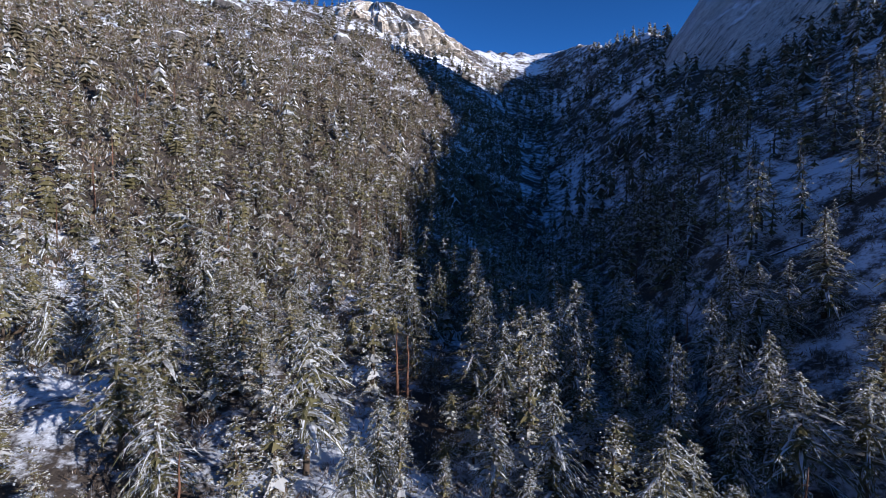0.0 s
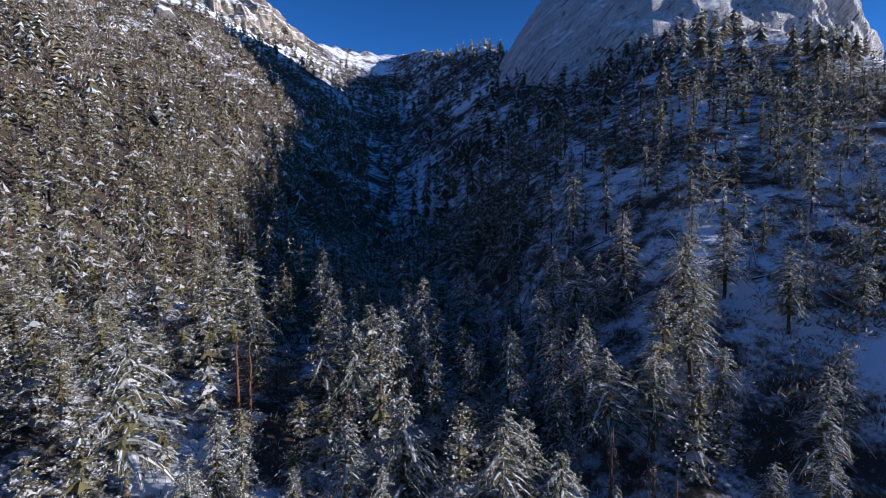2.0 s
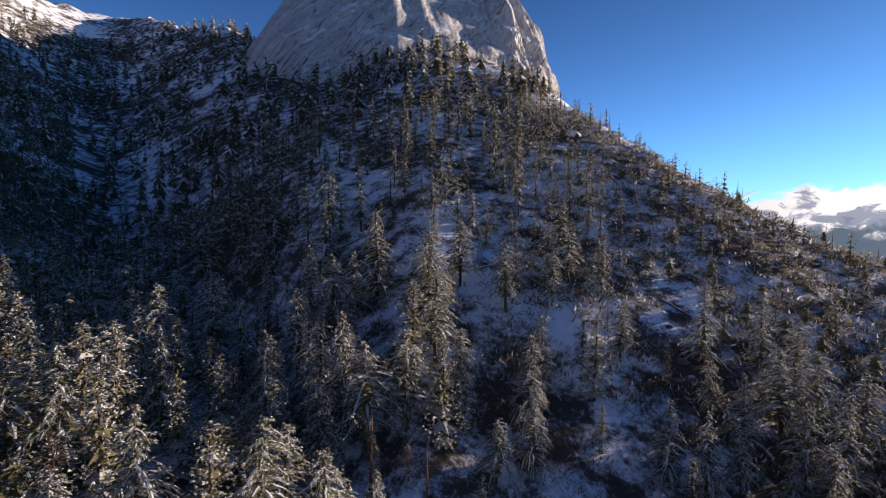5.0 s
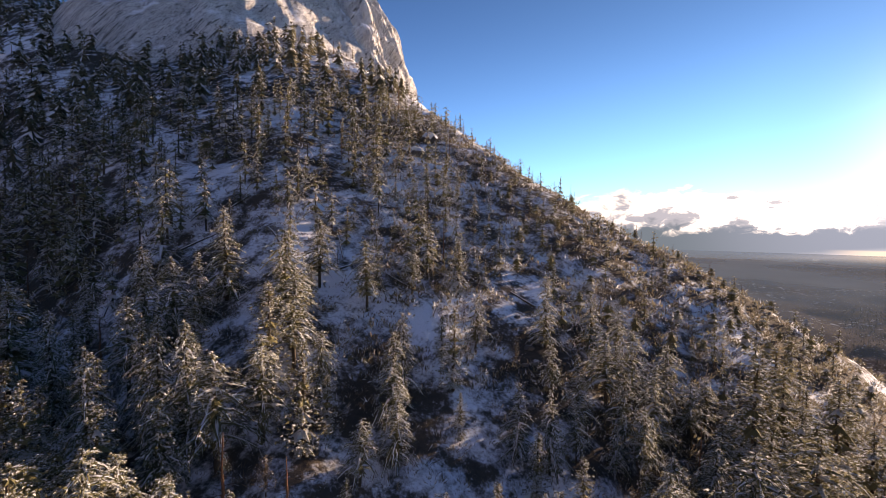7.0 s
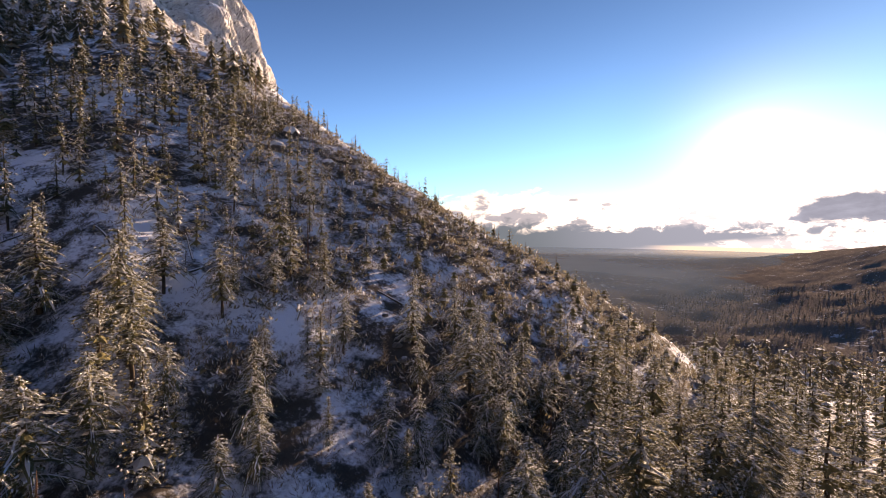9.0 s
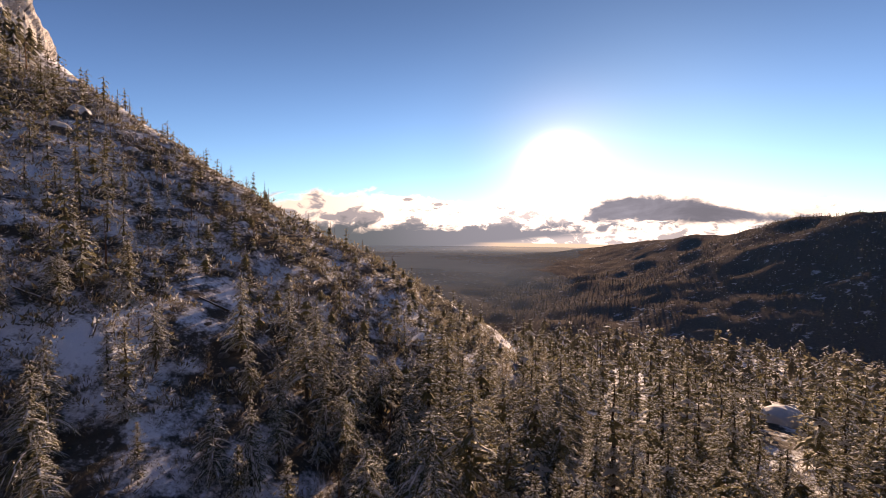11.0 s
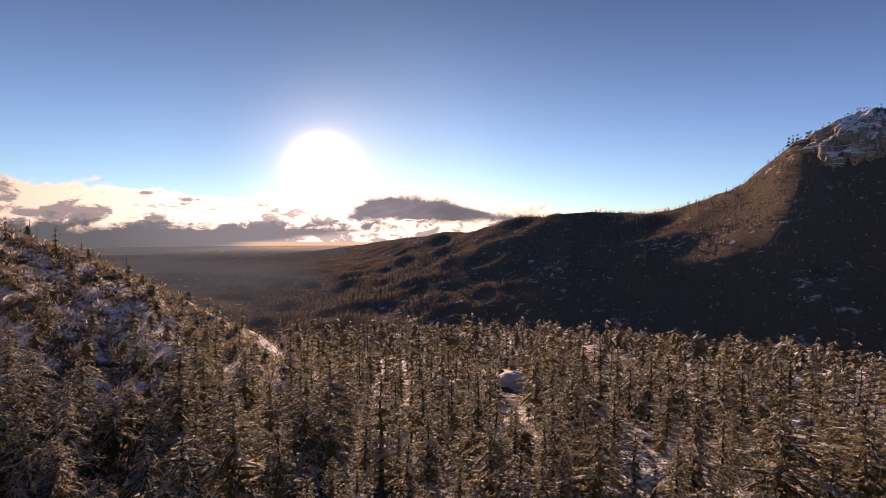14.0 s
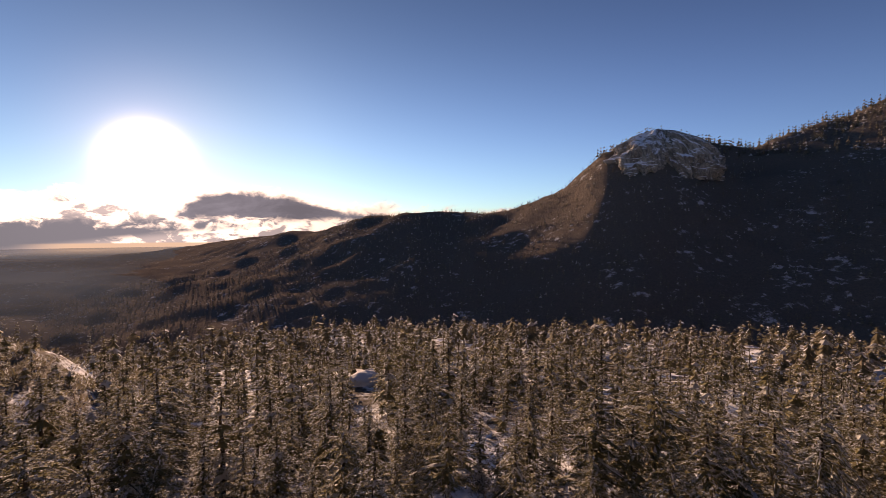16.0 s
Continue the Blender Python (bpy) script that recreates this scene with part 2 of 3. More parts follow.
# bearing, distance and angle of elevation of its crest
CRESTS = [
    (-90, 600, 18), (-45, 650, 22), (-20, 700, 24.0), (-10, 720, 24.0), (0, 760, 21.5), (7, 850, 19.4), (12, 900, 19.2), (18, 750, 20.2),
    (24, 620, 20.5), (30, 470, 17), (36, 430, 18), (45, 410, 20), (51, 375, 18.9), (58, 310, 16.8), (64, 240, 12.8), (71, 195, 8.0), (78, 176, 3.7), (84, 170, 0.2),
    (93, 170, -4.2), (100, 172, -8.8), (107, 195, -12.6), (112, 320, -13.6), (117, 450, -13.6), (129, 520, -12.6), (146, 560, -12.6), (160, 560, -12.6),
    (175, 560, -12.2), (190, 500, -11), (230, 500, 5),
]
# the far range across the valley: bearing, distance and elevation of its crest
RANGE = [
    (-90, 1500, 12), (0, 1500, 8), (60, 2500, -4), (108, 4800, -3.4), (115, 4200, -3.0), (119, 3000, -2.5), (123, 2400, -1.7), (130, 1900, -0.8),
    (137, 1700, 0.9), (145, 1600, 1.3), (152, 1500, 1.7), (157, 1400, 3.3), (160, 1350, 5.2), (163, 1300, 8.5), (169, 1300, 9.6), (173, 1350, 9.0),
    (177, 1600, 7.3), (182, 1700, 9.6), (187, 1800, 11.1), (200, 1800, 13), (230, 1800, 15),
]


def round_table(rows, column, soft):
    """One column of a table as a smooth closed curve over the compass, a value a degree."""
    b = np.array([r[0] for r in rows] + [rows[0][0] + 360], float)
    v = np.array([r[column] for r in rows] + [rows[0][column]], float)
    fine = np.interp(np.arange(-90, 270), b, v)
    k = np.exp(-0.5 * (np.arange(-6, 7) / soft) ** 2)
    return np.convolve(np.concatenate([fine[-6:], fine, fine[:6]]), k / k.sum(), "valid")


FOOT = [round_table(FEET, c, 2.0) for c in (1, 2, 3)]
CREST = [round_table(CRESTS, c, 1.2) for c in (1, 2)]
FAR = [round_table(RANGE, 1, 4.0), round_table(RANGE, 2, 0.9)]
FAR_SMOOTH = np.convolve(np.concatenate([FAR[1][-30:], FAR[1], FAR[1][:30]]), np.ones(61) / 61, "valid")


def at_bearing(curve, bearing):
    return np.interp((bearing + 90) % 360, np.arange(361), np.append(curve, curve[0]))


def lattice(seed):
    return np.random.RandomState(seed).rand(128, 128)


LATTICES = [lattice(s) for s in range(6)]


def value_noise(x, y, size, seed=0):
    """Smooth noise in -1..1 with lumps of the given size in metres."""
    g = LATTICES[seed % 6]
    u, v = x / size + 31.7 * seed, y / size + 17.3 * seed
    i, j = np.floor(u).astype(int), np.floor(v).astype(int)
    a, b = u - i, v - j
    a, b = a * a * (3 - 2 * a), b * b * (3 - 2 * b)
    at = lambda p, q: g[p % 128, q % 128]
    return 2 * ((at(i, j) * (1 - a) + at(i + 1, j) * a) * (1 - b) + (at(i, j + 1) * (1 - a) + at(i + 1, j + 1) * a) * b) - 1


def land(x, y):
    """The ground's height."""
    x, y = np.asarray(x, float), np.asarray(y, float)
    r = np.maximum(np.hypot(x, y), 1e-3)
    bearing = np.degrees(np.arctan2(x, y))
    rf, zf, bend = (at_bearing(c, bearing) for c in FOOT)
    rc, ec = (at_bearing(c, bearing) for c in CREST)
    zc = rc * np.tan(np.radians(ec))
    u = np.clip((r - rf) / (rc - rf), 0, 1)
    near = np.where(r < rf, -34 + (zf + 34) * np.clip(r / rf, 0, 1) ** 1.5, zf + (zc - zf) * u ** bend)
    near = np.where(r > rc, zc - 0.55 * (r - rc), near)
    rr, er = (at_bearing(c, bearing) for c in FAR)
    zr = rr * np.tan(np.radians(er))
    w = np.clip((r - 650) / (rr - 650), 0, 1)
    zs = rr * np.tan(np.radians(at_bearing(FAR_SMOOTH, bearing)))
    rise = np.clip((w - 0.45) / 0.55, 0, 1)
    far = -245 + (zs + 245) * w ** 0.95 + (zr - zs) * rise * rise * (3 - 2 * rise)
    far = np.where(r > rr, zr - 0.02 * (r - rr), far)
    far = np.where(r < 650, -245, far)
    k = 14.0
    top = np.maximum(near, far)
    z = top + k * np.log(np.exp((near - top) / k) + np.exp((far - top) / k))
    rough = np.clip((r - 60) / 300, 0, 1)
    z = z + rough * (7 * value_noise(x, y, 90, 1) + 3.0 * value_noise(x, y, 34, 2)) + 1.1 * value_noise(x, y, 14, 3) + 0.35 * value_noise(x, y, 5, 4)
    z = z + np.clip((r - 900) / 500, 0, 1) * np.clip(1 - (r - 2500) / 1500, 0, 1) * (11 * value_noise(x + 0.5 * y, y, 260, 5) + 8 * value_noise(x, y, 95, 0) + 4 * value_noise(x, y, 40, 2))
    return z + EYE


def mesh_from(name, verts, faces, mats, slots=None, smooth=True):
    me = bpy.data.meshes.new(name)
    verts, faces = np.asarray(verts, np.float32), np.asarray(faces, np.int32)
    me.vertices.add(len(verts))
    me.vertices.foreach_set("co", verts.ravel())
    k = faces.shape[1]
    me.loops.add(faces.size)
    me.loops.foreach_set("vertex_index", faces.ravel())
    me.polygons.add(len(faces))
    me.polygons.foreach_set("loop_start", np.arange(0, faces.size, k, dtype=np.int32))
    for m in mats:
        me.materials.append(m)
    if slots is not None:
        me.polygons.foreach_set("material_index", np.asarray(slots, np.int32))
    me.update(calc_edges=True)
    me.polygons.foreach_set("use_smooth", np.full(len(faces), smooth))
    return me


def grid_faces(rows, cols, closed=False):
    i, j = np.meshgrid(np.arange(rows - 1), np.arange(cols if closed else cols - 1), indexing="ij")
    a, b = i * cols + j, i * cols + (j + 1) % cols
    return np.stack([a, b, b + cols, a + cols], -1).reshape(-1, 4)


def make_land():
    rings = np.concatenate([[0.02], np.linspace(6, 60, 14), 60 * (4950 / 60) ** (np.arange(1, 191) / 190)])
    turn = np.radians(np.arange(0, 360, 0.6))
    r, b = np.meshgrid(rings, turn, indexing="ij")
    x, y = (r * np.sin(b)).ravel(), (r * np.cos(b)).ravel()
    verts = np.stack([x, y, land(x, y)], -1)
    faces = grid_faces(len(rings), len(turn), True)[:, ::-1]
    ring, bearing = np.repeat(rings[:-1], len(turn)), np.tile(np.degrees(turn), len(rings) - 1)
    slots = (ring > np.where((bearing > 30) & (bearing < 230), 560, 1100)).astype(int)
    ob = new("ground", mesh_from("ground", verts, faces, [GROUND, FAR_GROUND], slots))
    tagged(ob, "snow-covered valley slopes broken by brush and litter", "ground", kind="structure")


make_land()


def blocks(x, y, size, seed):
    """Stepped noise in -1..1: one value for each block of the given size."""
    i, j = np.floor(x / size + 13.1 * seed).astype(int), np.floor(y / size + 7.7 * seed).astype(int)
    return 2 * LATTICES[seed % 6][i % 128, j % 128] - 1


def crag(name, label, bearing, distance, foot, top, across, along, squareness, mat, seed, flutes=1.0, draw_in=0.625, blocky=0.0):
    """A steep granite body: an oval foot that draws in to a rounded top, fluted by cracks and set with ledges."""
    rows, cols = 100, 300
    v = np.linspace(0, 1, rows)[:, None]
    th = np.linspace(0, 2 * np.pi, cols, endpoint=False)[None, :]
    c, s = np.cos(th), np.sin(th)
    draw = (1 - v ** squareness) ** draw_in
    q = (np.abs(c) ** 2.4 + np.abs(s) ** 2.4) ** (-1 / 2.4)
    px, py = across * q * c, along * q * s
    big = value_noise(px * 1.0 + 40 * seed, py + v * 20, across * 0.34, seed)
    flute = value_noise(px * 1.0 + 11 + v * 70, py * 1.0 + v * 95, across * 0.10, seed + 1)
    crack = np.abs(value_noise(px + v * 25, py + v * 30, across * 0.045, seed + 2))
    ledge = value_noise(px * 0.6, v * (top - foot) * 1.0 + py * 0.3, 16, seed + 3)
    swell = 1 + flutes * (0.10 * big + 0.04 * flute + 0.025 * crack + 0.03 * ledge)
    # joint blocks: columns of stone broken by ledges
    girth = th * 0.5 * (across + along) + 6 * flute
    rise = v * (top - foot) + 9 * blocks(girth, 0 * girth, 26, seed)
    swell = swell + blocky * (0.075 * blocks(girth, rise, 22, seed) + 0.045 * blocks(girth + 5, rise * 0.6, 9, seed + 1) - 0.10 * np.floor(rise / 34) * 34 / (top - foot) + 0.10 * rise / (top - foot))
    rad = draw * swell
    x, y = px * rad, py * rad
    z = foot + (top - foot) * v + 3.5 * ledge * draw + (5 * flute + blocky * 5 * blocks(px, py, 15, seed + 2)) * (1 - draw)
    b = radians(bearing)
    wx = math.sin(b) * (distance + y) + math.cos(b) * x
    wy = math.cos(b) * (distance + y) - math.sin(b) * x
    verts = np.stack([wx, wy, np.broadcast_to(z, wx.shape) + EYE], -1).reshape(-1, 3)
    faces = grid_faces(rows, cols, True)
    ob = new(name, mesh_from(name, verts, faces, [mat], smooth=blocky == 0))
    return tagged(ob, label, "rock face", kind="structure")


crag("granite_dome", "pale granite dome streaked with cracks and snow", 40.5, 512, 40, 312, 212, 158, 1.0, GRANITE, 1, 0.45, 0.7, 0.03)
crag("granite_buttress", "sunlit granite buttress beside the dome", 52.2, 492, 85, 242, 66, 58, 1.9, GRANITE, 2, 1.2, 0.62, 0.35)
crag("tan_cliff", "sunlit tan granite cliff under the ridge", -8.0, 760, 150, 338, 160, 150, 1.7, TAN_GRANITE, 3, 1.6, 0.625, 0.8)
crag("far_rock_face", "snow-streaked granite knob on the far range", 169.0, 1315, 110, 240, 128, 112, 2.6, KNOB_GRANITE, 4, 2.4, 0.625, 0.45)


def make_haze_sheet():
    """A thin half-clear sheet over the plain down the valley, added to imitate distance haze."""
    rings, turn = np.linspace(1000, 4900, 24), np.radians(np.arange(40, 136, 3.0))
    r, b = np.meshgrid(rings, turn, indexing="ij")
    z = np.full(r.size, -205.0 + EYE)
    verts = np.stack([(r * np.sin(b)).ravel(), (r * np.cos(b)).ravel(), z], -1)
    ob = new("plain_haze_sheet", mesh_from("plain_haze_sheet", verts, grid_faces(len(rings), len(turn))[:, ::-1], [HAZE]))
    tagged(ob, "thin grey sheet imitating distance haze over the plain", "mist", kind="structure")


make_haze_sheet()
# ---- trees ----
def unit(v):
    return v / np.maximum(np.linalg.norm(v, axis=-1, keepdims=True), 1e-9)


def tufts(rng, centres, ways, size, blades, spread, width=0.34, single=False):
    """Little fans of pointed blades at the centres, along the ways. Returns vertices and triangles."""
    k = len(centres)
    n = k * blades
    c = np.repeat(centres, blades, 0) + rng.normal(0, 0.12, (n, 3)) * np.repeat(size, blades)[:, None]
    w = unit(np.repeat(ways, blades, 0) + rng.normal(0, spread, (n, 3)))
    side = unit(np.cross(w, rng.normal(0, 1, (n, 3)) + np.array([0, 0, 1.2])))
    s = np.repeat(size, blades)[:, None] * rng.uniform(0.7, 1.3, (n, 1))
    a, b, d = c - side * s * width, c + side * s * width - w * s * 0.1, c + w * s * 0.8
    e = c - w * s * 0.4 + np.array([0, 0, 0.2]) * s
    if single:
        verts = np.stack([a, b - w * s * 0.25, d], 1).reshape(-1, 3)
        return verts, np.arange(3 * n).reshape(-1, 3)
    verts = np.stack([a, e, b, d], 1).reshape(-1, 3)
    i = np.arange(n)[:, None] * 4
    tri = np.concatenate([i + [[0, 1, 3]], i + [[1, 2, 3]]], 1).reshape(-1, 3)
    return verts, tri


def tube(path, radii, sides):
    path = np.asarray(path, float)
    th = np.linspace(0, 2 * np.pi, sides, endpoint=False)
    ring = np.stack([np.cos(th), np.sin(th), 0 * th], -1)
    way = unit(np.gradient(path, axis=0))
    u = unit(np.cross(way, np.array([0.31, 0.2, 0.93])) + 1e-4)
    w = np.cross(way, u)
    verts = path[:, None] + np.asarray(radii)[:, None, None] * (ring[None, :, :1] * u[:, None] + ring[None, :, 1:2] * w[:, None])
    quads = grid_faces(len(path), sides, True)
    return verts.reshape(-1, 3), np.concatenate([quads[:, [0, 1, 2]], quads[:, [0, 2, 3]]])


def skirts(rng, heights, reach, drop, sides, lean, part=1.0, lift=0.0):
    """Ragged tiers of boughs, one over the other, like open umbrellas; part: how much of each tier is kept."""
    verts, tris, base = [], [], 0
    for h, r in zip(heights, reach):
        th = np.linspace(0, 2 * np.pi, sides, endpoint=False) + rng.uniform(0, 6)
        rr = r * np.where(np.arange(sides) % 2, 1.12, 0.62) * rng.uniform(0.75, 1.2, sides)
        z = h - drop * rr * rng.uniform(0.6, 1.3, sides) + lift
        ring = np.stack([np.cos(th) * rr + lean[0] * h, np.sin(th) * rr + lean[1] * h, z], -1)
        verts.append(np.concatenate([[[lean[0] * h, lean[1] * h, h + 0.55 * r + lift]], ring]))
        i = np.arange(sides)
        i = i[rng.rand(sides) < part]
        tris.append(np.stack([0 * i, 1 + i, 1 + (i + 1) % sides], -1) + base)
        base += sides + 1
    return np.concatenate(verts), np.concatenate(tris)


def sprays(rng, roots, out, reach, droop, stations, fingers, keep=1.0, narrow=1.0, lift=0.0):
    """Boughs as tapering drooping fronds with twigs to both sides. keep: the share of pieces laid down."""
    nb = len(roots)
    u = np.linspace(0.05, 1, stations)[None] * np.ones((nb, 1))
    side = np.stack([-out[:, 1], out[:, 0], 0 * out[:, 0]], -1)
    rise = 0.16 * u - droop[:, None] * u * u
    mid = roots[:, None] + out[:, None] * (u * reach[:, None])[..., None]
    mid[..., 2] += reach[:, None] * rise + lift
    w = reach[:, None] * narrow * (0.13 * (1 - u) + 0.03) * rng.uniform(0.6, 1.4, u.shape)
    hang = np.array([0, 0, -0.35])
    left, right = mid + (side[:, None] + hang) * w[..., None], mid + (-side[:, None] + hang) * w[..., None]
    verts = np.stack([left, mid, right], 2).reshape(-1, 3)
    i = (np.arange(nb)[:, None] * stations + np.arange(stations - 1)[None]).reshape(-1, 1) * 3
    tris = np.concatenate([i + [[0, 1, 4]], i + [[0, 4, 3]], i + [[1, 2, 5]], i + [[1, 5, 4]]])
    tris = tris[rng.rand(len(tris)) < keep]
    if fingers:
        f = np.linspace(0.22, 0.92, fingers)[None] * np.ones((nb, 1)) + rng.normal(0, 0.06, (nb, fingers))
        sign = np.where(np.arange(fingers) % 2, 1.0, -1.0)[None] * np.ones((nb, 1))
        p = roots[:, None] + out[:, None] * (f * reach[:, None])[..., None]
        p[..., 2] += reach[:, None] * (0.16 * f - droop[:, None] * f * f) + lift
        way = out[:, None] * 0.75 + side[:, None] * sign[..., None] * 0.75
        way = way + np.array([0, 0, -1.0]) * (droop[:, None, None] * (0.7 + f[..., None])) + rng.normal(0, 0.14, p.shape)
        length = reach[:, None] * (0.36 - 0.16 * f) * rng.uniform(0.7, 1.3, f.shape)
        tip = p + way * length[..., None]
        half = out[:, None] * (length * 0.075 * narrow)[..., None]
        v = np.stack([p - half, p + half, tip], 2).reshape(-1, 3)
        t = np.arange(len(v)).reshape(-1, 3)
        t = t[rng.rand(len(t)) < keep] + len(verts)
        verts, tris = np.concatenate([verts, v]), np.concatenate([tris, t])
    return verts, tris


def join(pieces):
    verts, tris, base = [], [], 0
    for v, t in pieces:
        verts.append(v)
        tris.append(t + base)
        base += len(v)
    return np.concatenate(verts), np.concatenate(tris)


# shape of each kind: bare stem, widest reach, taper, droop, boughs, clumps on a bough, snow, clump size
KINDS = {
    "fir": dict(bare=0.06, reach=0.235, taper=0.8, droop=0.68, boughs=80, clumps=6, snow=0.5, size=0.042, leaf=0),
    "pine": dict(bare=0.24, reach=0.235, taper=0.45, droop=0.58, boughs=54, clumps=8, snow=0.46, size=0.045, leaf=0),
    "cedar": dict(bare=0.04, reach=0.20, taper=0.62, droop=0.15, boughs=90, clumps=6, snow=0.36, size=0.036, leaf=1),
    "oak": dict(bare=0.16, reach=0.36, taper=0.25, droop=0.05, boughs=60, clumps=9, snow=0.42, size=0.05, leaf=1),
    "bare": dict(bare=0.12, reach=0.26, taper=0.4, droop=-0.35, boughs=44, clumps=5, snow=0.14, size=0.05, leaf=2),
    "dead": dict(bare=0.2, reach=0.11, taper=0.6, droop=0.25, boughs=46, clumps=0, snow=0.0, size=0.03, leaf=2),
}
KINDS["frosted_fir"] = dict(KINDS["fir"], snow=0.12, leaf=1, droop=0.45)
KINDS["frosted_pine"] = dict(KINDS["pine"], snow=0.1, leaf=1, droop=0.4)
LEAVES = [NEEDLES, CEDAR, TWIGS]


def tree_shape(kind, seed, detail):
    """Stem, crown and snow of a tree one unit high. detail 1 is the fullest."""
    k, rng = KINDS[kind], np.random.RandomState(seed)
    lean = rng.normal(0, 0.012, 2)
    hs = np.linspace(-0.04, 1, 9 if detail > 0.5 else 4)
    wob = rng.normal(0, 0.004, (len(hs), 2)) * (hs > 0.05)[:, None]
    stem_path = np.stack([lean[0] * hs + wob[:, 0], lean[1] * hs + wob[:, 1], hs], -1)
    stem = [tube(stem_path, 0.0165 * (1.03 - np.clip(hs, 0, 1)) ** 0.8 + 0.001, 8 if detail > 0.5 else 3)]
    nb = max(int(k["boughs"] * (detail if detail > 0.3 else detail * 1.15)), 7)
    h = k["bare"] + (1 - k["bare"]) * (np.arange(nb) + rng.rand(nb)) / nb
    az = np.arange(nb) * 2.399963 + rng.normal(0, 0.35, nb)
    f = (h - k["bare"]) / (1 - k["bare"])
    shape = np.clip(1 - f, 0, 1) ** k["taper"] * (0.55 + 0.45 * np.clip(f / 0.16, 0, 1))
    if kind == "oak":
        shape = np.sqrt(np.clip(1 - (2 * f - 0.85) ** 2 / 1.5, 0.02, 1))
    reach = k["reach"] * (shape + 0.06) * rng.uniform(0.62, 1.22, nb)
    # a gap or two where boughs are missing
    reach *= np.where(rng.rand(nb) < 0.1, 0.45, 1)
    out = np.stack([np.cos(az), np.sin(az), 0 * az], -1)
    nc = max(int(round(k["clumps"] * (1.5 if detail > 0.5 else detail ** 0.55))), 2) if k["clumps"] else 0
    droop = k["droop"] * rng.uniform(0.5, 1.4, nb)
    if detail > 0.5:
        take = range(nb) if kind in ("dead", "bare") else range(0, nb, 4)
        for i in take:
            u = np.linspace(0, 1, 4)
            p = np.array([lean[0], lean[1], 1.0]) * h[i] + out[i] * (u * reach[i])[:, None]
            p[:, 2] += reach[i] * (0.14 * u - droop[i] * u * u)
            stem.append(tube(p, 0.0032 * (1.1 - u) * (1.3 - h[i]) + 0.0006, 4 if kind in ("dead", "bare") else 3))
    crown = snow = None
    if nc:
        u = (np.arange(nc) + 0.6)[None] / nc * np.ones((nb, 1)) + rng.uniform(-0.3, 0.3, (nb, nc)) / nc
        p = np.array([lean[0], lean[1], 1.0]) * h[:, None, None] + out[:, None] * (u * reach[:, None])[..., None]
        p[..., 2] += reach[:, None] * (0.14 * u - droop[:, None] * u * u)
        flare = reach[:, None] * (0.2 if kind.endswith(("fir", "pine")) else 0.28) * (1 - 0.55 * u)
        p = p + rng.normal(0, 1, p.shape) * flare[..., None] * np.array([1, 1, 0.45])
        way = out[:, None] * np.ones((1, nc, 1)) + np.array([0, 0, -1.0]) * (droop[:, None, None] * 1.4 * u[..., None])
        flat, ways = p.reshape(-1, 3), way.reshape(-1, 3)
        size = k["size"] * detail ** -0.45 * rng.uniform(0.75, 1.3, len(flat)) * (0.55 + 0.45 * np.repeat(np.clip(reach / k["reach"], 0, 1), nc))
        blades = (3 if kind.endswith(("fir", "pine")) else 5) if detail > 0.5 else (2 if kind.endswith(("fir", "pine")) else 4) if detail > 0.12 else 1
        if detail > 0.12:
            size = size * (0.56 if detail > 0.5 else 0.62 if detail > 0.3 else 0.74)
        crown = tufts(rng, flat, ways, size, blades, 0.6, 0.3, detail > 0.12)
        lay = rng.rand(len(flat)) < k["snow"] * (0.75 + 0.6 * u.ravel())
        above = flat[lay] + np.array([0, 0, 0.30]) * size[lay][:, None]
        snow = tufts(rng, above, ways[lay] * [1, 1, 0.8], size[lay] * (0.9 if detail > 0.5 else 0.8), (2 if kind.endswith(("fir", "pine")) else 4) if detail > 0.5 else (1 if kind.endswith(("fir", "pine")) else 3) if detail > 0.12 else 1, 0.4, 0.22 if detail > 0.12 else 0.3, detail > 0.12)
        if kind.endswith(("fir", "pine")) and detail > 0.12:
            roots = np.array([lean[0], lean[1], 1.0]) * h[:, None]
            st, fi = (4, 14) if detail > 0.5 else (4, 8) if detail > 0.3 else (3, 4)
            fronds = sprays(rng, roots, out, reach * 1.08, droop * 1.25, st, fi, 1.0, 0.72)
            laid = sprays(rng, roots, out, reach * 1.06, droop * 1.25, st, fi, min(1.0, k["snow"] + 0.05), 0.42, 0.006)
            crown, snow = join([crown, fronds]), join([snow, laid])
        tiers = 7 if detail > 0.5 else 6 if detail > 0.12 else 4
        th = k["bare"] + (1 - k["bare"]) * (np.arange(tiers) + 0.25) / tiers
        tf = (th - k["bare"]) / (1 - k["bare"])
        ts = np.clip(1 - tf, 0, 1) ** k["taper"] if kind != "oak" else np.sqrt(np.clip(1 - (2 * tf - 0.85) ** 2 / 1.5, 0.02, 1))
        grow = 0.5 if detail > 0.5 else 0.6 if detail > 0.15 else 0.9
        if kind == "bare" or (kind.endswith(("fir", "pine")) and detail > 0.15):
            grow *= 0.5
        sides = 11 if detail > 0.5 else 10 if detail > 0.12 else 7
        core = skirts(rng, th, grow * k["reach"] * (ts + 0.05), 0.35 + k["droop"], sides, lean)
        load = skirts(rng, th, grow * 0.93 * k["reach"] * (ts + 0.05), 0.3 + k["droop"], sides, lean, k["snow"] * 0.5, 0.012)
        crown = join([crown, core])
        if detail < 0.15:
            snow = join([snow, load])
    return join(stem), crown, snow


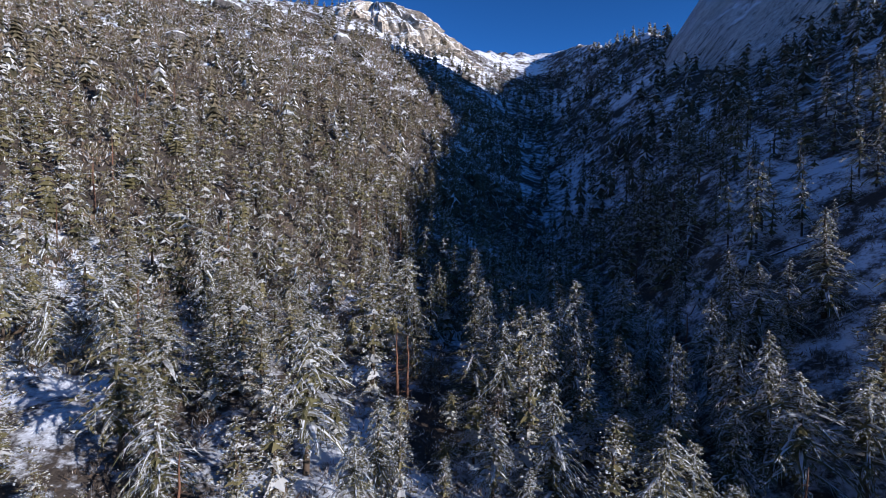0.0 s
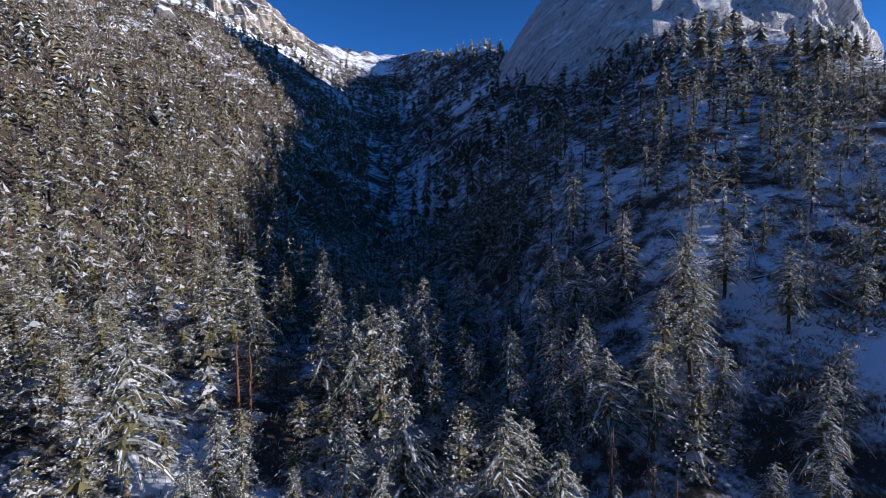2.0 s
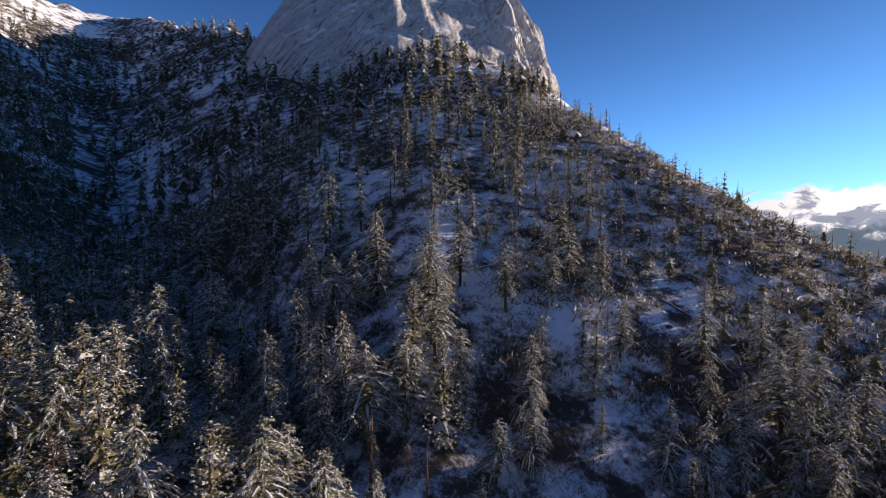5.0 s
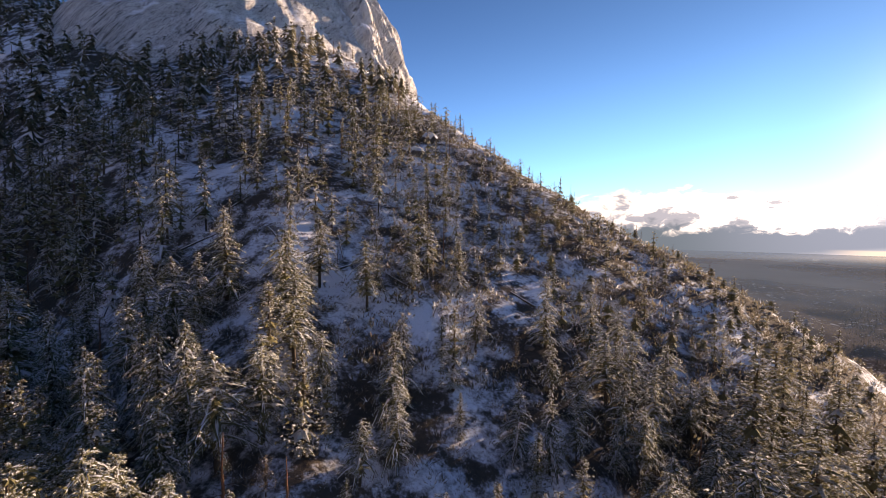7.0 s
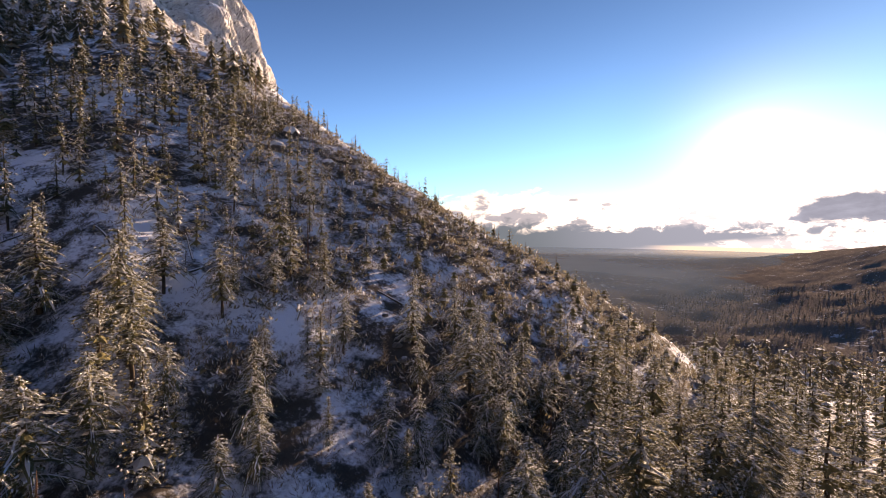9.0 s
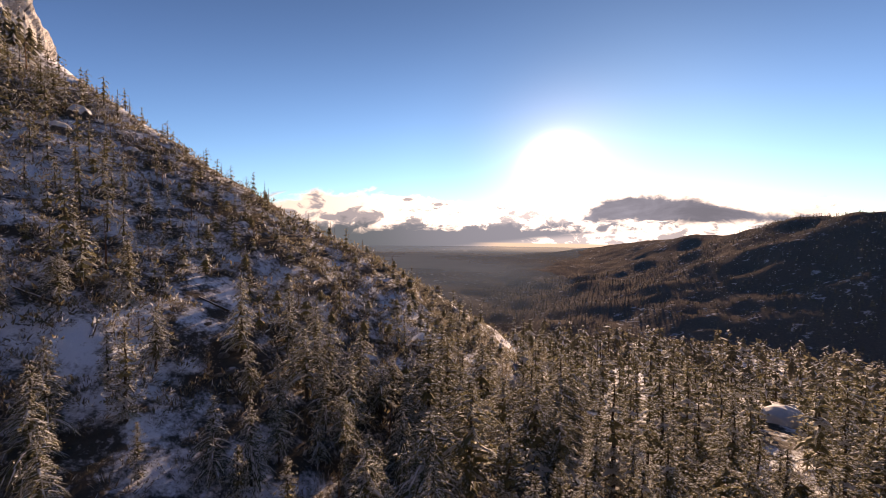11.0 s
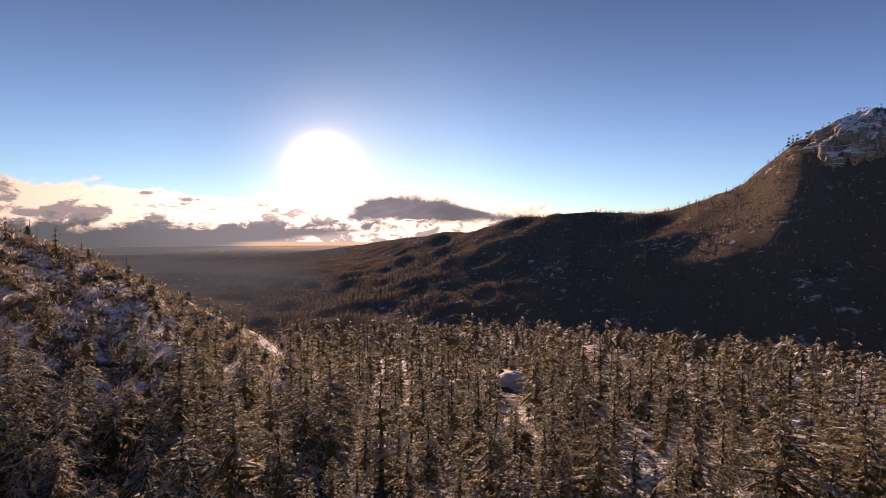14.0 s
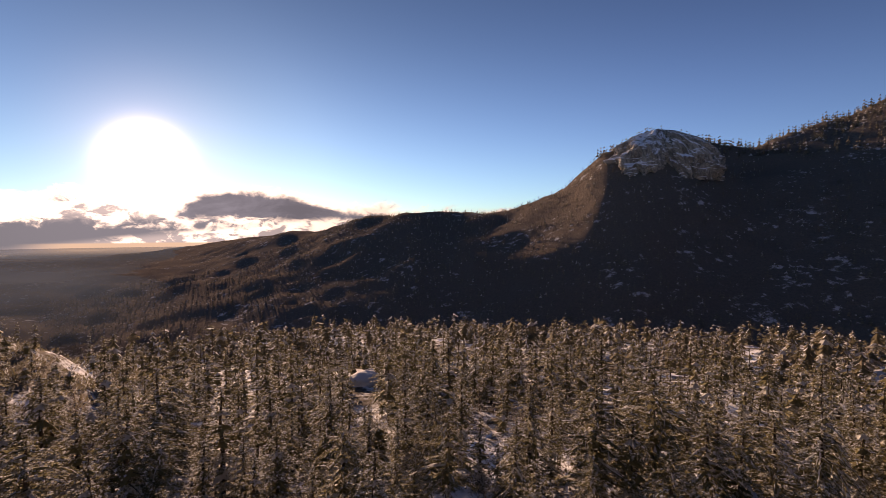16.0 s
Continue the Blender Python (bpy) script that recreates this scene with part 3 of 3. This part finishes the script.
TREE_LABELS = {
    "frosted_fir": "olive-green fir with lightly frosted boughs",
    "frosted_pine": "olive-green pine with lightly frosted needles",
    "fir": "tall green fir with drooping snow-laden boughs",
    "pine": "open-crowned green pine with snow on its boughs",
    "cedar": "slender olive-green cedar dusted with snow",
    "oak": "broad evergreen oak with snow-dusted olive leaves",
    "bare": "leafless grey-brown tree with frosted twigs",
    "dead": "dead standing conifer with a bare reddish trunk",
}
TREE_CATEGORY = {"frosted_fir": "fir tree", "frosted_pine": "pine tree", "fir": "fir tree", "pine": "pine tree", "cedar": "cedar tree", "oak": "oak tree", "bare": "bare tree", "dead": "dead tree"}
MODELS = {}


def tree_model(kind, variant):
    """A tree thing with trunk, crown and snow, made once for each kind and variant."""
    if (kind, variant) not in MODELS:
        stem, crown, snow = tree_shape(kind, 100 * list(KINDS).index(kind) + variant, 1.0)
        bark = RED_BARK if kind == "dead" else BARK
        meshes = [("trunk", mesh_from("trunk", *stem, [bark]), "")]
        if crown is not None:
            meshes.append(("crown", mesh_from("crown", *crown, [LEAVES[KINDS[kind]["leaf"]]], smooth=False), ""))
            meshes.append(("snow", mesh_from("snow", *snow, [SNOW], smooth=False), "white snow lying on the boughs"))
        MODELS[kind, variant] = meshes
    return MODELS[kind, variant]


def plant(kind, variant, x, y, height, turn, fat=1.0):
    base = new(TREE_CATEGORY[kind].replace(" ", "_"))
    base.matrix_world = Matrix.Translation((x, y, float(land(x, y)))) @ Matrix.Rotation(turn, 4, "Z") @ Matrix.Diagonal((height * fat, height * fat, height, 1))
    for name, me, label in tree_model(kind, variant):
        part = new(name, me)
        part.parent = base
        tagged(part, label, kind="" if name == "trunk" else "stuff")
    return tagged(base, TREE_LABELS[kind], TREE_CATEGORY[kind], "trees of the valley")


def scatter(rng, low, high, spacing, first=-62.0, last=196.0):
    """Places between two distances, about one to every spacing squared."""
    area = radians(last - first) / 2 * (high ** 2 - low ** 2)
    count = int(area / spacing ** 2)
    r = np.sqrt(rng.uniform(low ** 2, high ** 2, count))
    b = np.radians(rng.uniform(first, last, count))
    return r * np.sin(b), r * np.cos(b), r, np.degrees(b)


def thin_out(x, y, gap):
    """Drops places that crowd one another."""
    seen, keep = {}, []
    for i, (a, b) in enumerate(zip(x, y)):
        cell = (int(a // gap), int(b // gap))
        near = [q for u in (-1, 0, 1) for v in (-1, 0, 1) for q in seen.get((cell[0] + u, cell[1] + v), ())]
        if all((a - p) ** 2 + (b - q) ** 2 > gap * gap for p, q in near):
            seen.setdefault(cell, []).append((a, b))
            keep.append(i)
    return np.array(keep, int)


def kind_at(rng, bearing, r):
    """Which kind grows there: firs and pines on the shaded slope, cedars and oaks on the sunny side."""
    d = rng.rand()
    if bearing < 5:
        table = (("cedar", 0.42), ("frosted_fir", 0.52), ("fir", 0.62), ("frosted_pine", 0.68), ("pine", 0.74), ("oak", 0.88), ("bare", 0.97), ("dead", 1.0))
    elif bearing > 70 and bearing < 110 and r > 110:
        table = (("cedar", 0.22), ("frosted_pine", 0.30), ("fir", 0.34), ("oak", 0.78), ("bare", 0.97), ("dead", 1.0))
    elif bearing < 98:
        table = (("cedar", 0.34), ("fir", 0.60), ("pine", 0.87), ("oak", 0.90), ("bare", 0.97), ("dead", 1.0))
    else:
        table = (("cedar", 0.42), ("frosted_fir", 0.64), ("fir", 0.69), ("frosted_pine", 0.88), ("oak", 0.97), ("bare", 0.99), ("dead", 1.0))
    return next(name for name, p in table if d <= p)


HEIGHTS = {"frosted_fir": (9, 18), "frosted_pine": (11, 19), "fir": (9, 18), "pine": (11, 19), "cedar": (8, 17), "oak": (5, 9), "bare": (4, 9), "dead": (9, 16)}


# bearing, distance and radius of open snow between the trees
GLADES = [
    (135.2, 176, 9), (135.2, 160, 7), (135.2, 146, 6), (135.2, 132, 5), (135.2, 119, 4.5), (149.5, 102, 10), (149, 88, 5), (156, 106, 9), (157, 92, 6), (163, 112, 8), (168, 100, 11), (167, 86, 6), (176, 108, 12), (74, 98, 8), (73, 112, 6), (-39, 75, 8), (-22, 62, 7),
    (30, 104, 7), (50, 112, 5), (62, 90, 4), (2, 96, 6), (-8, 88, 5),
]


def open_snow(x, y, b):
    """How open the woods are there: 0 dense, 1 none."""
    clearing = np.clip(value_noise(x, y, 38, 2) * 1.2 + 0.15, 0, 1)
    slope = 0.5 * np.clip((b - 22) / 12, 0, 1) * np.clip((84 - b) / 12, 0, 1) * np.clip((330 - np.hypot(x, y)) / 150, 0.75, 1)
    open_here = np.clip(slope * (0.12 + 0.55 * clearing) + 0.25 * clearing + 0.27 * (b > 104), 0, 0.9)
    for bearing, distance, radius in GLADES:
        t = radians(bearing)
        d = np.hypot(x - distance * math.sin(t), y - distance * math.cos(t))
        open_here = np.where(d < radius, 1.0, open_here)
    return open_here


# kind, bearing, distance and height of the trees that stand out along the edge of the clearing
MARKED = [
    ("pine", -16.3, 58, 19.5), ("fir", -26.7, 105, 18), ("fir", -32.5, 75, 17), ("dead", -4.2, 70, 13), ("fir", -7.8, 56, 12), ("fir", 3.8, 128, 20),
    ("pine", 13, 140, 18), ("cedar", 10.5, 60, 18), ("cedar", 17.6, 84, 16.5), ("fir", 27.2, 78, 15.2), ("fir", 31, 82, 14.6), ("pine", 42.6, 68, 14.6),
    ("cedar", 47, 64, 15.2), ("fir", 58, 64, 11.8), ("fir", 26.6, 112, 13.4), ("pine", 34, 94, 16), ("pine", 46, 80, 15.9), ("fir", 57.5, 71, 13.8),
    ("cedar", 65, 78, 13.6), ("pine", 49, 74, 10.9), ("fir", 88, 84, 15.2), ("fir", 94.6, 77, 12.8), ("fir", 76, 96, 14.7), ("frosted_fir", 110, 84, 15.5),
    ("cedar", 131.5, 89, 20), ("frosted_fir", 144, 78, 15.4), ("cedar", 147, 90, 18.1), ("frosted_pine", 159, 89, 16.4), ("cedar", 166, 86, 15.2), ("cedar", 24, 68, 9.3),
]


def stunted(bearing, r):
    """Trees stay small along the dry ridge."""
    edge = min(max((bearing - 55) / 14, 0), 1) * min(max((114 - bearing) / 8, 0), 1)
    return 1 - 0.5 * edge * min(max((r - 95) / 60, 0), 1)


def near_trees():
    rng = np.random.RandomState(11)
    spots = []
    for kind, bearing, distance, height in MARKED:
        b = radians(bearing)
        spots.append((distance * math.sin(b), distance * math.cos(b)))
        plant(kind, rng.randint(4), *spots[-1], height, rng.uniform(0, 6.28), 1.22)
    x, y, r, b = scatter(rng, 47, 104, 3.7)
    keep = thin_out(np.append([s[0] for s in spots], x), np.append([s[1] for s in spots], y), 4.5)
    count = len(spots)
    for i in keep - len(spots):
        if i < 0 or rng.rand() < open_snow(x[i], y[i], b[i]) ** 1.4 or count >= 400:
            continue
        kind = kind_at(rng, b[i], r[i])
        low, high = HEIGHTS[kind]
        h = rng.uniform(low, high)
        # the woods stand lower close under the eye
        h *= 0.82 + 0.32 * min(1, (r[i] - 45) / 40)
        h *= 1.04 if b[i] > 95 else 0.68 if b[i] > 46 else 1.0
        h *= stunted(b[i], r[i])
        plant(kind, rng.randint(4), x[i], y[i], h, rng.uniform(0, 6.28), rng.uniform(1.0, 1.35) * (1.22 if b[i] > 95 else 1.08))
        count += 1


def woods(name, label, low, high, spacing, gap, detail, seed, first=-62.0, last=196.0, variants=4):
    """Trees past counting, joined."""
    rng = np.random.RandomState(seed)
    x, y, r, b = scatter(rng, low, high, spacing, first, last)
    keep = thin_out(x, y, gap)
    x, y, r, b = x[keep], y[keep], r[keep], b[keep]
    stay = (rng.rand(len(x)) > open_snow(x, y, b)) & ~((b > 66) & (b < 110) & (r > 265))
    x, y, r, b = x[stay], y[stay], r[stay], b[stay]
    z = land(x, y)
    kinds = [kind_at(rng, q, d) for q, d in zip(b, r)]
    bags = {}
    shapes = {}
    for i, kind in enumerate(kinds):
        key = (kind, rng.randint(variants))
        if key not in shapes:
            shapes[key] = tree_shape(kind, 500 + 10 * list(KINDS).index(kind) + key[1], detail)
        lo, hi = HEIGHTS[kind]
        h, turn, fat = (lo + (hi - lo) * rng.rand() ** (1.6 if b[i] > 100 else 1.0)) * (1.15 if b[i] > 100 else 1.0), rng.uniform(0, 6.28), rng.uniform(1.0, 1.4) * (1.15 if b[i] > 95 else 1.0)
        h *= stunted(b[i], r[i]) * (0.8 if 40 < b[i] < 95 and r[i] < 150 else 1.0)
        c, s = math.cos(turn) * h * fat, math.sin(turn) * h * fat
        m = np.array([[c, -s, 0], [s, c, 0], [0, 0, h]])
        stem, crown, snow = shapes[key]
        for part, slot in ((stem, 4 if kind == "dead" else 3), (crown, KINDS[kind]["leaf"]), (snow, 5)):
            if part is not None:
                bags.setdefault(slot, []).append((part[0] @ m.T + (x[i], y[i], z[i]), part[1]))
    mats = [NEEDLES if detail > 0.15 else SLOPE_NEEDLES, CEDAR if detail > 0.15 else SLOPE_CEDAR, TWIGS, BARK, RED_BARK, SNOW]
    pieces, slots = [], []
    for slot, bag in bags.items():
        v, t = join(bag)
        pieces.append((v, t))
        slots.append(np.full(len(t), slot))
    v, t = join(pieces)
    ob = new(name, mesh_from(name, v, t, mats, np.concatenate(slots), smooth=False))
    return tagged(ob, label, "forest", kind="stuff")


def brush(name, label, low, high, spacing, seed, leaf_share, first=-62.0, last=196.0, least=0.35, sprigs=12, big=1.0, white=0.13, blade=0.2):
    """Chaparral past counting: ragged clumps of upright twigs and leafy shrubs."""
    rng = np.random.RandomState(seed)
    x, y, r, b = scatter(rng, low, high, spacing, first, last)
    cover = least + 0.5 * value_noise(x, y, 30, 5)
    stay = (rng.rand(len(x)) < cover) & (open_snow(x, y, b) < 0.95)
    x, y, r = x[stay], y[stay], r[stay]
    z = land(x, y)
    n, k = len(x), sprigs
    size = big * rng.uniform(0.8, 2.3, n) * (1 + r / 700)
    th, up = rng.uniform(0, 6.28, (n, k)), rng.uniform(0.1, 1, (n, k))
    flat = np.sqrt(1 - up ** 2 * 0.8)
    way = np.stack([np.cos(th) * flat, np.sin(th) * flat, up], -1)
    at = np.stack([x, y, z], -1)[:, None] + way * size[:, None, None] * np.array([0.55, 0.55, 0.5])
    s = np.repeat(size, k) * rng.uniform(0.22, 0.5, n * k)
    verts, tris = tufts(rng, at.reshape(-1, 3), way.reshape(-1, 3) + np.array([0, 0, 0.5]), s, 1, 0.5, blade, True)
    kind = np.repeat(np.where(rng.rand(n) < leaf_share, 0, 1), k)
    kind = np.where(rng.rand(n * k) < white, 2, kind)
    ob = new(name, mesh_from(name, verts, tris, [SLOPE_CEDAR, TWIGS, SNOW], kind, smooth=False))
    return tagged(ob, label, "brush", kind="stuff")


near_trees()
woods("mid_woods", "snowy conifer woods over the valley floor and slopes", 104, 160, 5.0, 3.6, 0.42, 21)
woods("valley_woods", "frosted conifer woods across the valley and the ridge", 160, 250, 5.2, 3.8, 0.2, 24)
woods("slope_woods", "distant snow-dusted conifers up the mountain slopes", 370, 760, 10.4, 5.5, 0.045, 22)
woods("hillside_woods", "snow-dusted conifers across the lower mountain slopes", 250, 370, 8.6, 5.0, 0.121, 23)
brush("undergrowth", "grey-brown leafless thicket under the trees", 42, 135, 2.35, 31, 0.15, least=0.75, sprigs=30, big=1.0, white=0.05, blade=0.08)
brush("sunny_chaparral", "olive-brown chaparral dusted with snow on the sunny slope", 85, 560, 3.0, 32, 0.55, -62.0, 9.0, 0.95, 20, 1.7, 0.04)
brush("ridge_chaparral", "grey-brown chaparral over the ridge", 80, 250, 1.85, 33, 0.6, 54.0, 114.0, 1.0, 14, 1.0, 0.10)
brush("scattered_brush", "low brush showing through the snow", 70, 420, 3.4, 34, 0.3, 9.0, 60.0, 0.6, 14)


# ---- far trees on the range ----
def far_woods():
    rng = np.random.RandomState(41)
    x, y, r, b = scatter(rng, 700, 1950, 16.0, 104.0, 197.0)
    stay = value_noise(x, y, 120, 3) + 0.8 * value_noise(x, y, 45, 1) > -0.75
    x, y, r, b = x[stay], y[stay], r[stay], b[stay]
    z = land(x, y)
    kb = radians(169.0)
    spots = [(px, py, pz) for px, py, pz in zip(x, y, z)]
    # a fringe of trees on the knob's flat top
    for _ in range(70):
        u, v = rng.uniform(-0.8, 0.8, 2)
        q = math.hypot(u, v)
        if q < 0.8:
            top = 110 + 130 * (1 - q ** 1.6) ** (1 / 2.6)
            px = math.sin(kb) * (1315 + 112 * v) + math.cos(kb) * 128 * u
            py = math.cos(kb) * (1315 + 112 * v) - math.sin(kb) * 128 * u
            if top > 196:
                spots.append((px, py, top + EYE - 2))
    models = [skirts(np.random.RandomState(s), (0.1, 0.34, 0.6), (0.2, 0.15, 0.1), 0.6, 6, (0, 0)) for s in range(8)]
    bag = []
    for px, py, pz in spots:
        v, t = models[rng.randint(8)]
        h = rng.uniform(7, 14) * (2.1 if pz > EYE + 180 else 1.0)
        bag.append((v * (h, h, h * 1.2) + (px, py, pz), t))
    v, t = join(bag)
    ob = new("range_woods", mesh_from("range_woods", v, t, [FAR_NEEDLES], smooth=False))
    tagged(ob, "dark conifer woods over the far range", "forest", kind="stuff")


far_woods()


# ---- boulders ----
def boulder(bearing, distance, size, tall, seed, snow_cap=True, label="grey granite boulder half buried in snow"):
    """A weathered block with a cap of snow."""
    rng = np.random.RandomState(seed)
    bm = bmesh.new()
    bmesh.ops.create_icosphere(bm, subdivisions=4, radius=1.0)
    shift = Vector(rng.uniform(-9, 9, 3))
    for v in bm.verts:
        p = v.co.copy()
        k = 1 + 0.28 * noise.noise(p * 0.9 + shift) + 0.12 * noise.noise(p * 2.7 + shift) + 0.04 * noise.noise(p * 7 + shift)
        v.co = Vector((p.x * k * size, p.y * k * size * 0.8, max(p.z * k, -0.5) * tall))
    b = radians(bearing)
    x, y = distance * math.sin(b), distance * math.cos(b)
    base = new("boulder")
    base.matrix_world = pose(x, y, float(land(x, y)), 0, 0, -bearing + rng.uniform(-40, 40))
    me = bpy.data.meshes.new("stone")
    bm.to_mesh(me)
    me.materials.append(ROCK)
    me.shade_smooth()
    stone = new("stone", me)
    stone.parent = base
    if snow_cap:
        cap = bm.copy()
        gone = [f for f in cap.faces if f.normal.z < (0.05 if label.startswith("large") else 0.42) + (0.15 if label.startswith("large") else 0.35) * noise.noise(f.calc_center_median() / size * 2 + shift)]
        bmesh.ops.delete(cap, geom=gone, context="FACES")
        for v in cap.verts:
            v.co = v.co + v.normal * 0.05 * tall + Vector((0, 0, 0.03 * tall))
        cm = bpy.data.meshes.new("snow_cap")
        cap.to_mesh(cm)
        cap.free()
        cm.materials.append(SNOW)
        cm.shade_smooth()
        top = new("snow_cap", cm)
        top.parent = base
    bm.free()
    return tagged(base, label, "boulder", "boulders on the slopes")


boulder(135.2, 177, 7.2, 3.9, 1, True, "large rounded boulder under a smooth white snow cap")
boulder(141.5, 86, 2.4, 1.6, 2)
boulder(61.9, 205, 3.9, 3.9, 3)
boulder(60.3, 184, 3.8, 2.8, 4)
boulder(59.2, 182, 2.8, 2.2, 5)
boulder(38.8, 208, 4.2, 3.6, 6)
boulder(66, 180, 2.6, 2.0, 7)
boulder(53, 232, 3.6, 3.2, 8)
boulder(-37, 500, 13, 15, 9, False, "sunlit bare granite block on the brushy slope")
boulder(-12, 520, 10, 9, 10)
boulder(-24, 560, 14, 9, 11)
boulder(-29, 430, 9, 6, 12)
for i, (bearing, distance, size) in enumerate([(73.2, 97, 0.9), (74.0, 94, 1.2), (74.9, 91, 1.3), (73.6, 90, 0.8), (74.8, 84, 1.2), (73.9, 82, 0.8), (75.2, 96, 0.7), (72.6, 101, 0.8), (74.4, 80, 0.6), (69.5, 104, 0.9)]):
    boulder(bearing, distance, size, size * 0.5, 20 + i, False, "dark flat stone showing through the snow")


# ---- snags and fallen timber ----
def snags():
    """Dead stems along the ridge's skyline."""
    rng = np.random.RandomState(51)
    for bearing, distance, height in [(72.5, 190, 5), (74.2, 185, 4), (78.6, 176, 6), (79.0, 175, 4.5), (83.3, 170, 5), (85.8, 170, 5.5), (86.3, 169, 4.5), (89.5, 170, 4), (93.1, 170, 5), (96.0, 170, 4)]:
        b = radians(bearing)
        plant("dead", rng.randint(4), distance * math.sin(b), distance * math.cos(b), height, rng.uniform(0, 6.28), 1.3)


def fallen_log(bearing, distance, length, turn, seed):
    rng = np.random.RandomState(seed)
    b = radians(bearing)
    x0, y0 = distance * math.sin(b), distance * math.cos(b)
    u = np.linspace(-0.5, 0.5, 9)
    x, y = x0 + np.cos(turn) * u * length, y0 + np.sin(turn) * u * length
    girth = 0.26 * (1.1 - (u + 0.5) * 0.6)
    path = np.stack([x, y, land(x, y) + girth * 0.7 + rng.normal(0, 0.02, 9)], -1)
    base = new("fallen_log")
    base.location = (x0, y0, float(land(x0, y0)))
    shift = np.array(base.location)
    for name, v, mat in (("stem", tube(path - shift, girth, 9), BARK), ("snow", tube(path - shift + [0, 0, 0.14], girth * 0.72, 7), SNOW)):
        ob = new(name, mesh_from(name, *v, [mat]))
        ob.parent = base
    for i in (2, 5):
        stub = [path[i] - shift, path[i] - shift + [rng.uniform(-0.3, 0.3), rng.uniform(-0.3, 0.3), 0.7]]
        ob = new("branch_stub", mesh_from("branch_stub", *tube(stub, [0.07, 0.02], 5), [BARK]))
        ob.parent = base
    return tagged(base, "fallen dark tree trunk lying in the snow", "log", "fallen timber on the slope")


snags()
for i, (bearing, distance, length) in enumerate([(30.5, 112, 9), (31.8, 107, 7), (36.5, 128, 9), (44, 118, 8), (51.5, 116, 10), (52.6, 109, 7), (58.5, 104, 8), (62.8, 96, 7), (66.5, 118, 9), (73.3, 108, 6), (40, 140, 9), (28.4, 120, 8)]):
    fallen_log(bearing, distance, length, 0.6 + 0.9 * math.sin(i * 2.3), 60 + i)
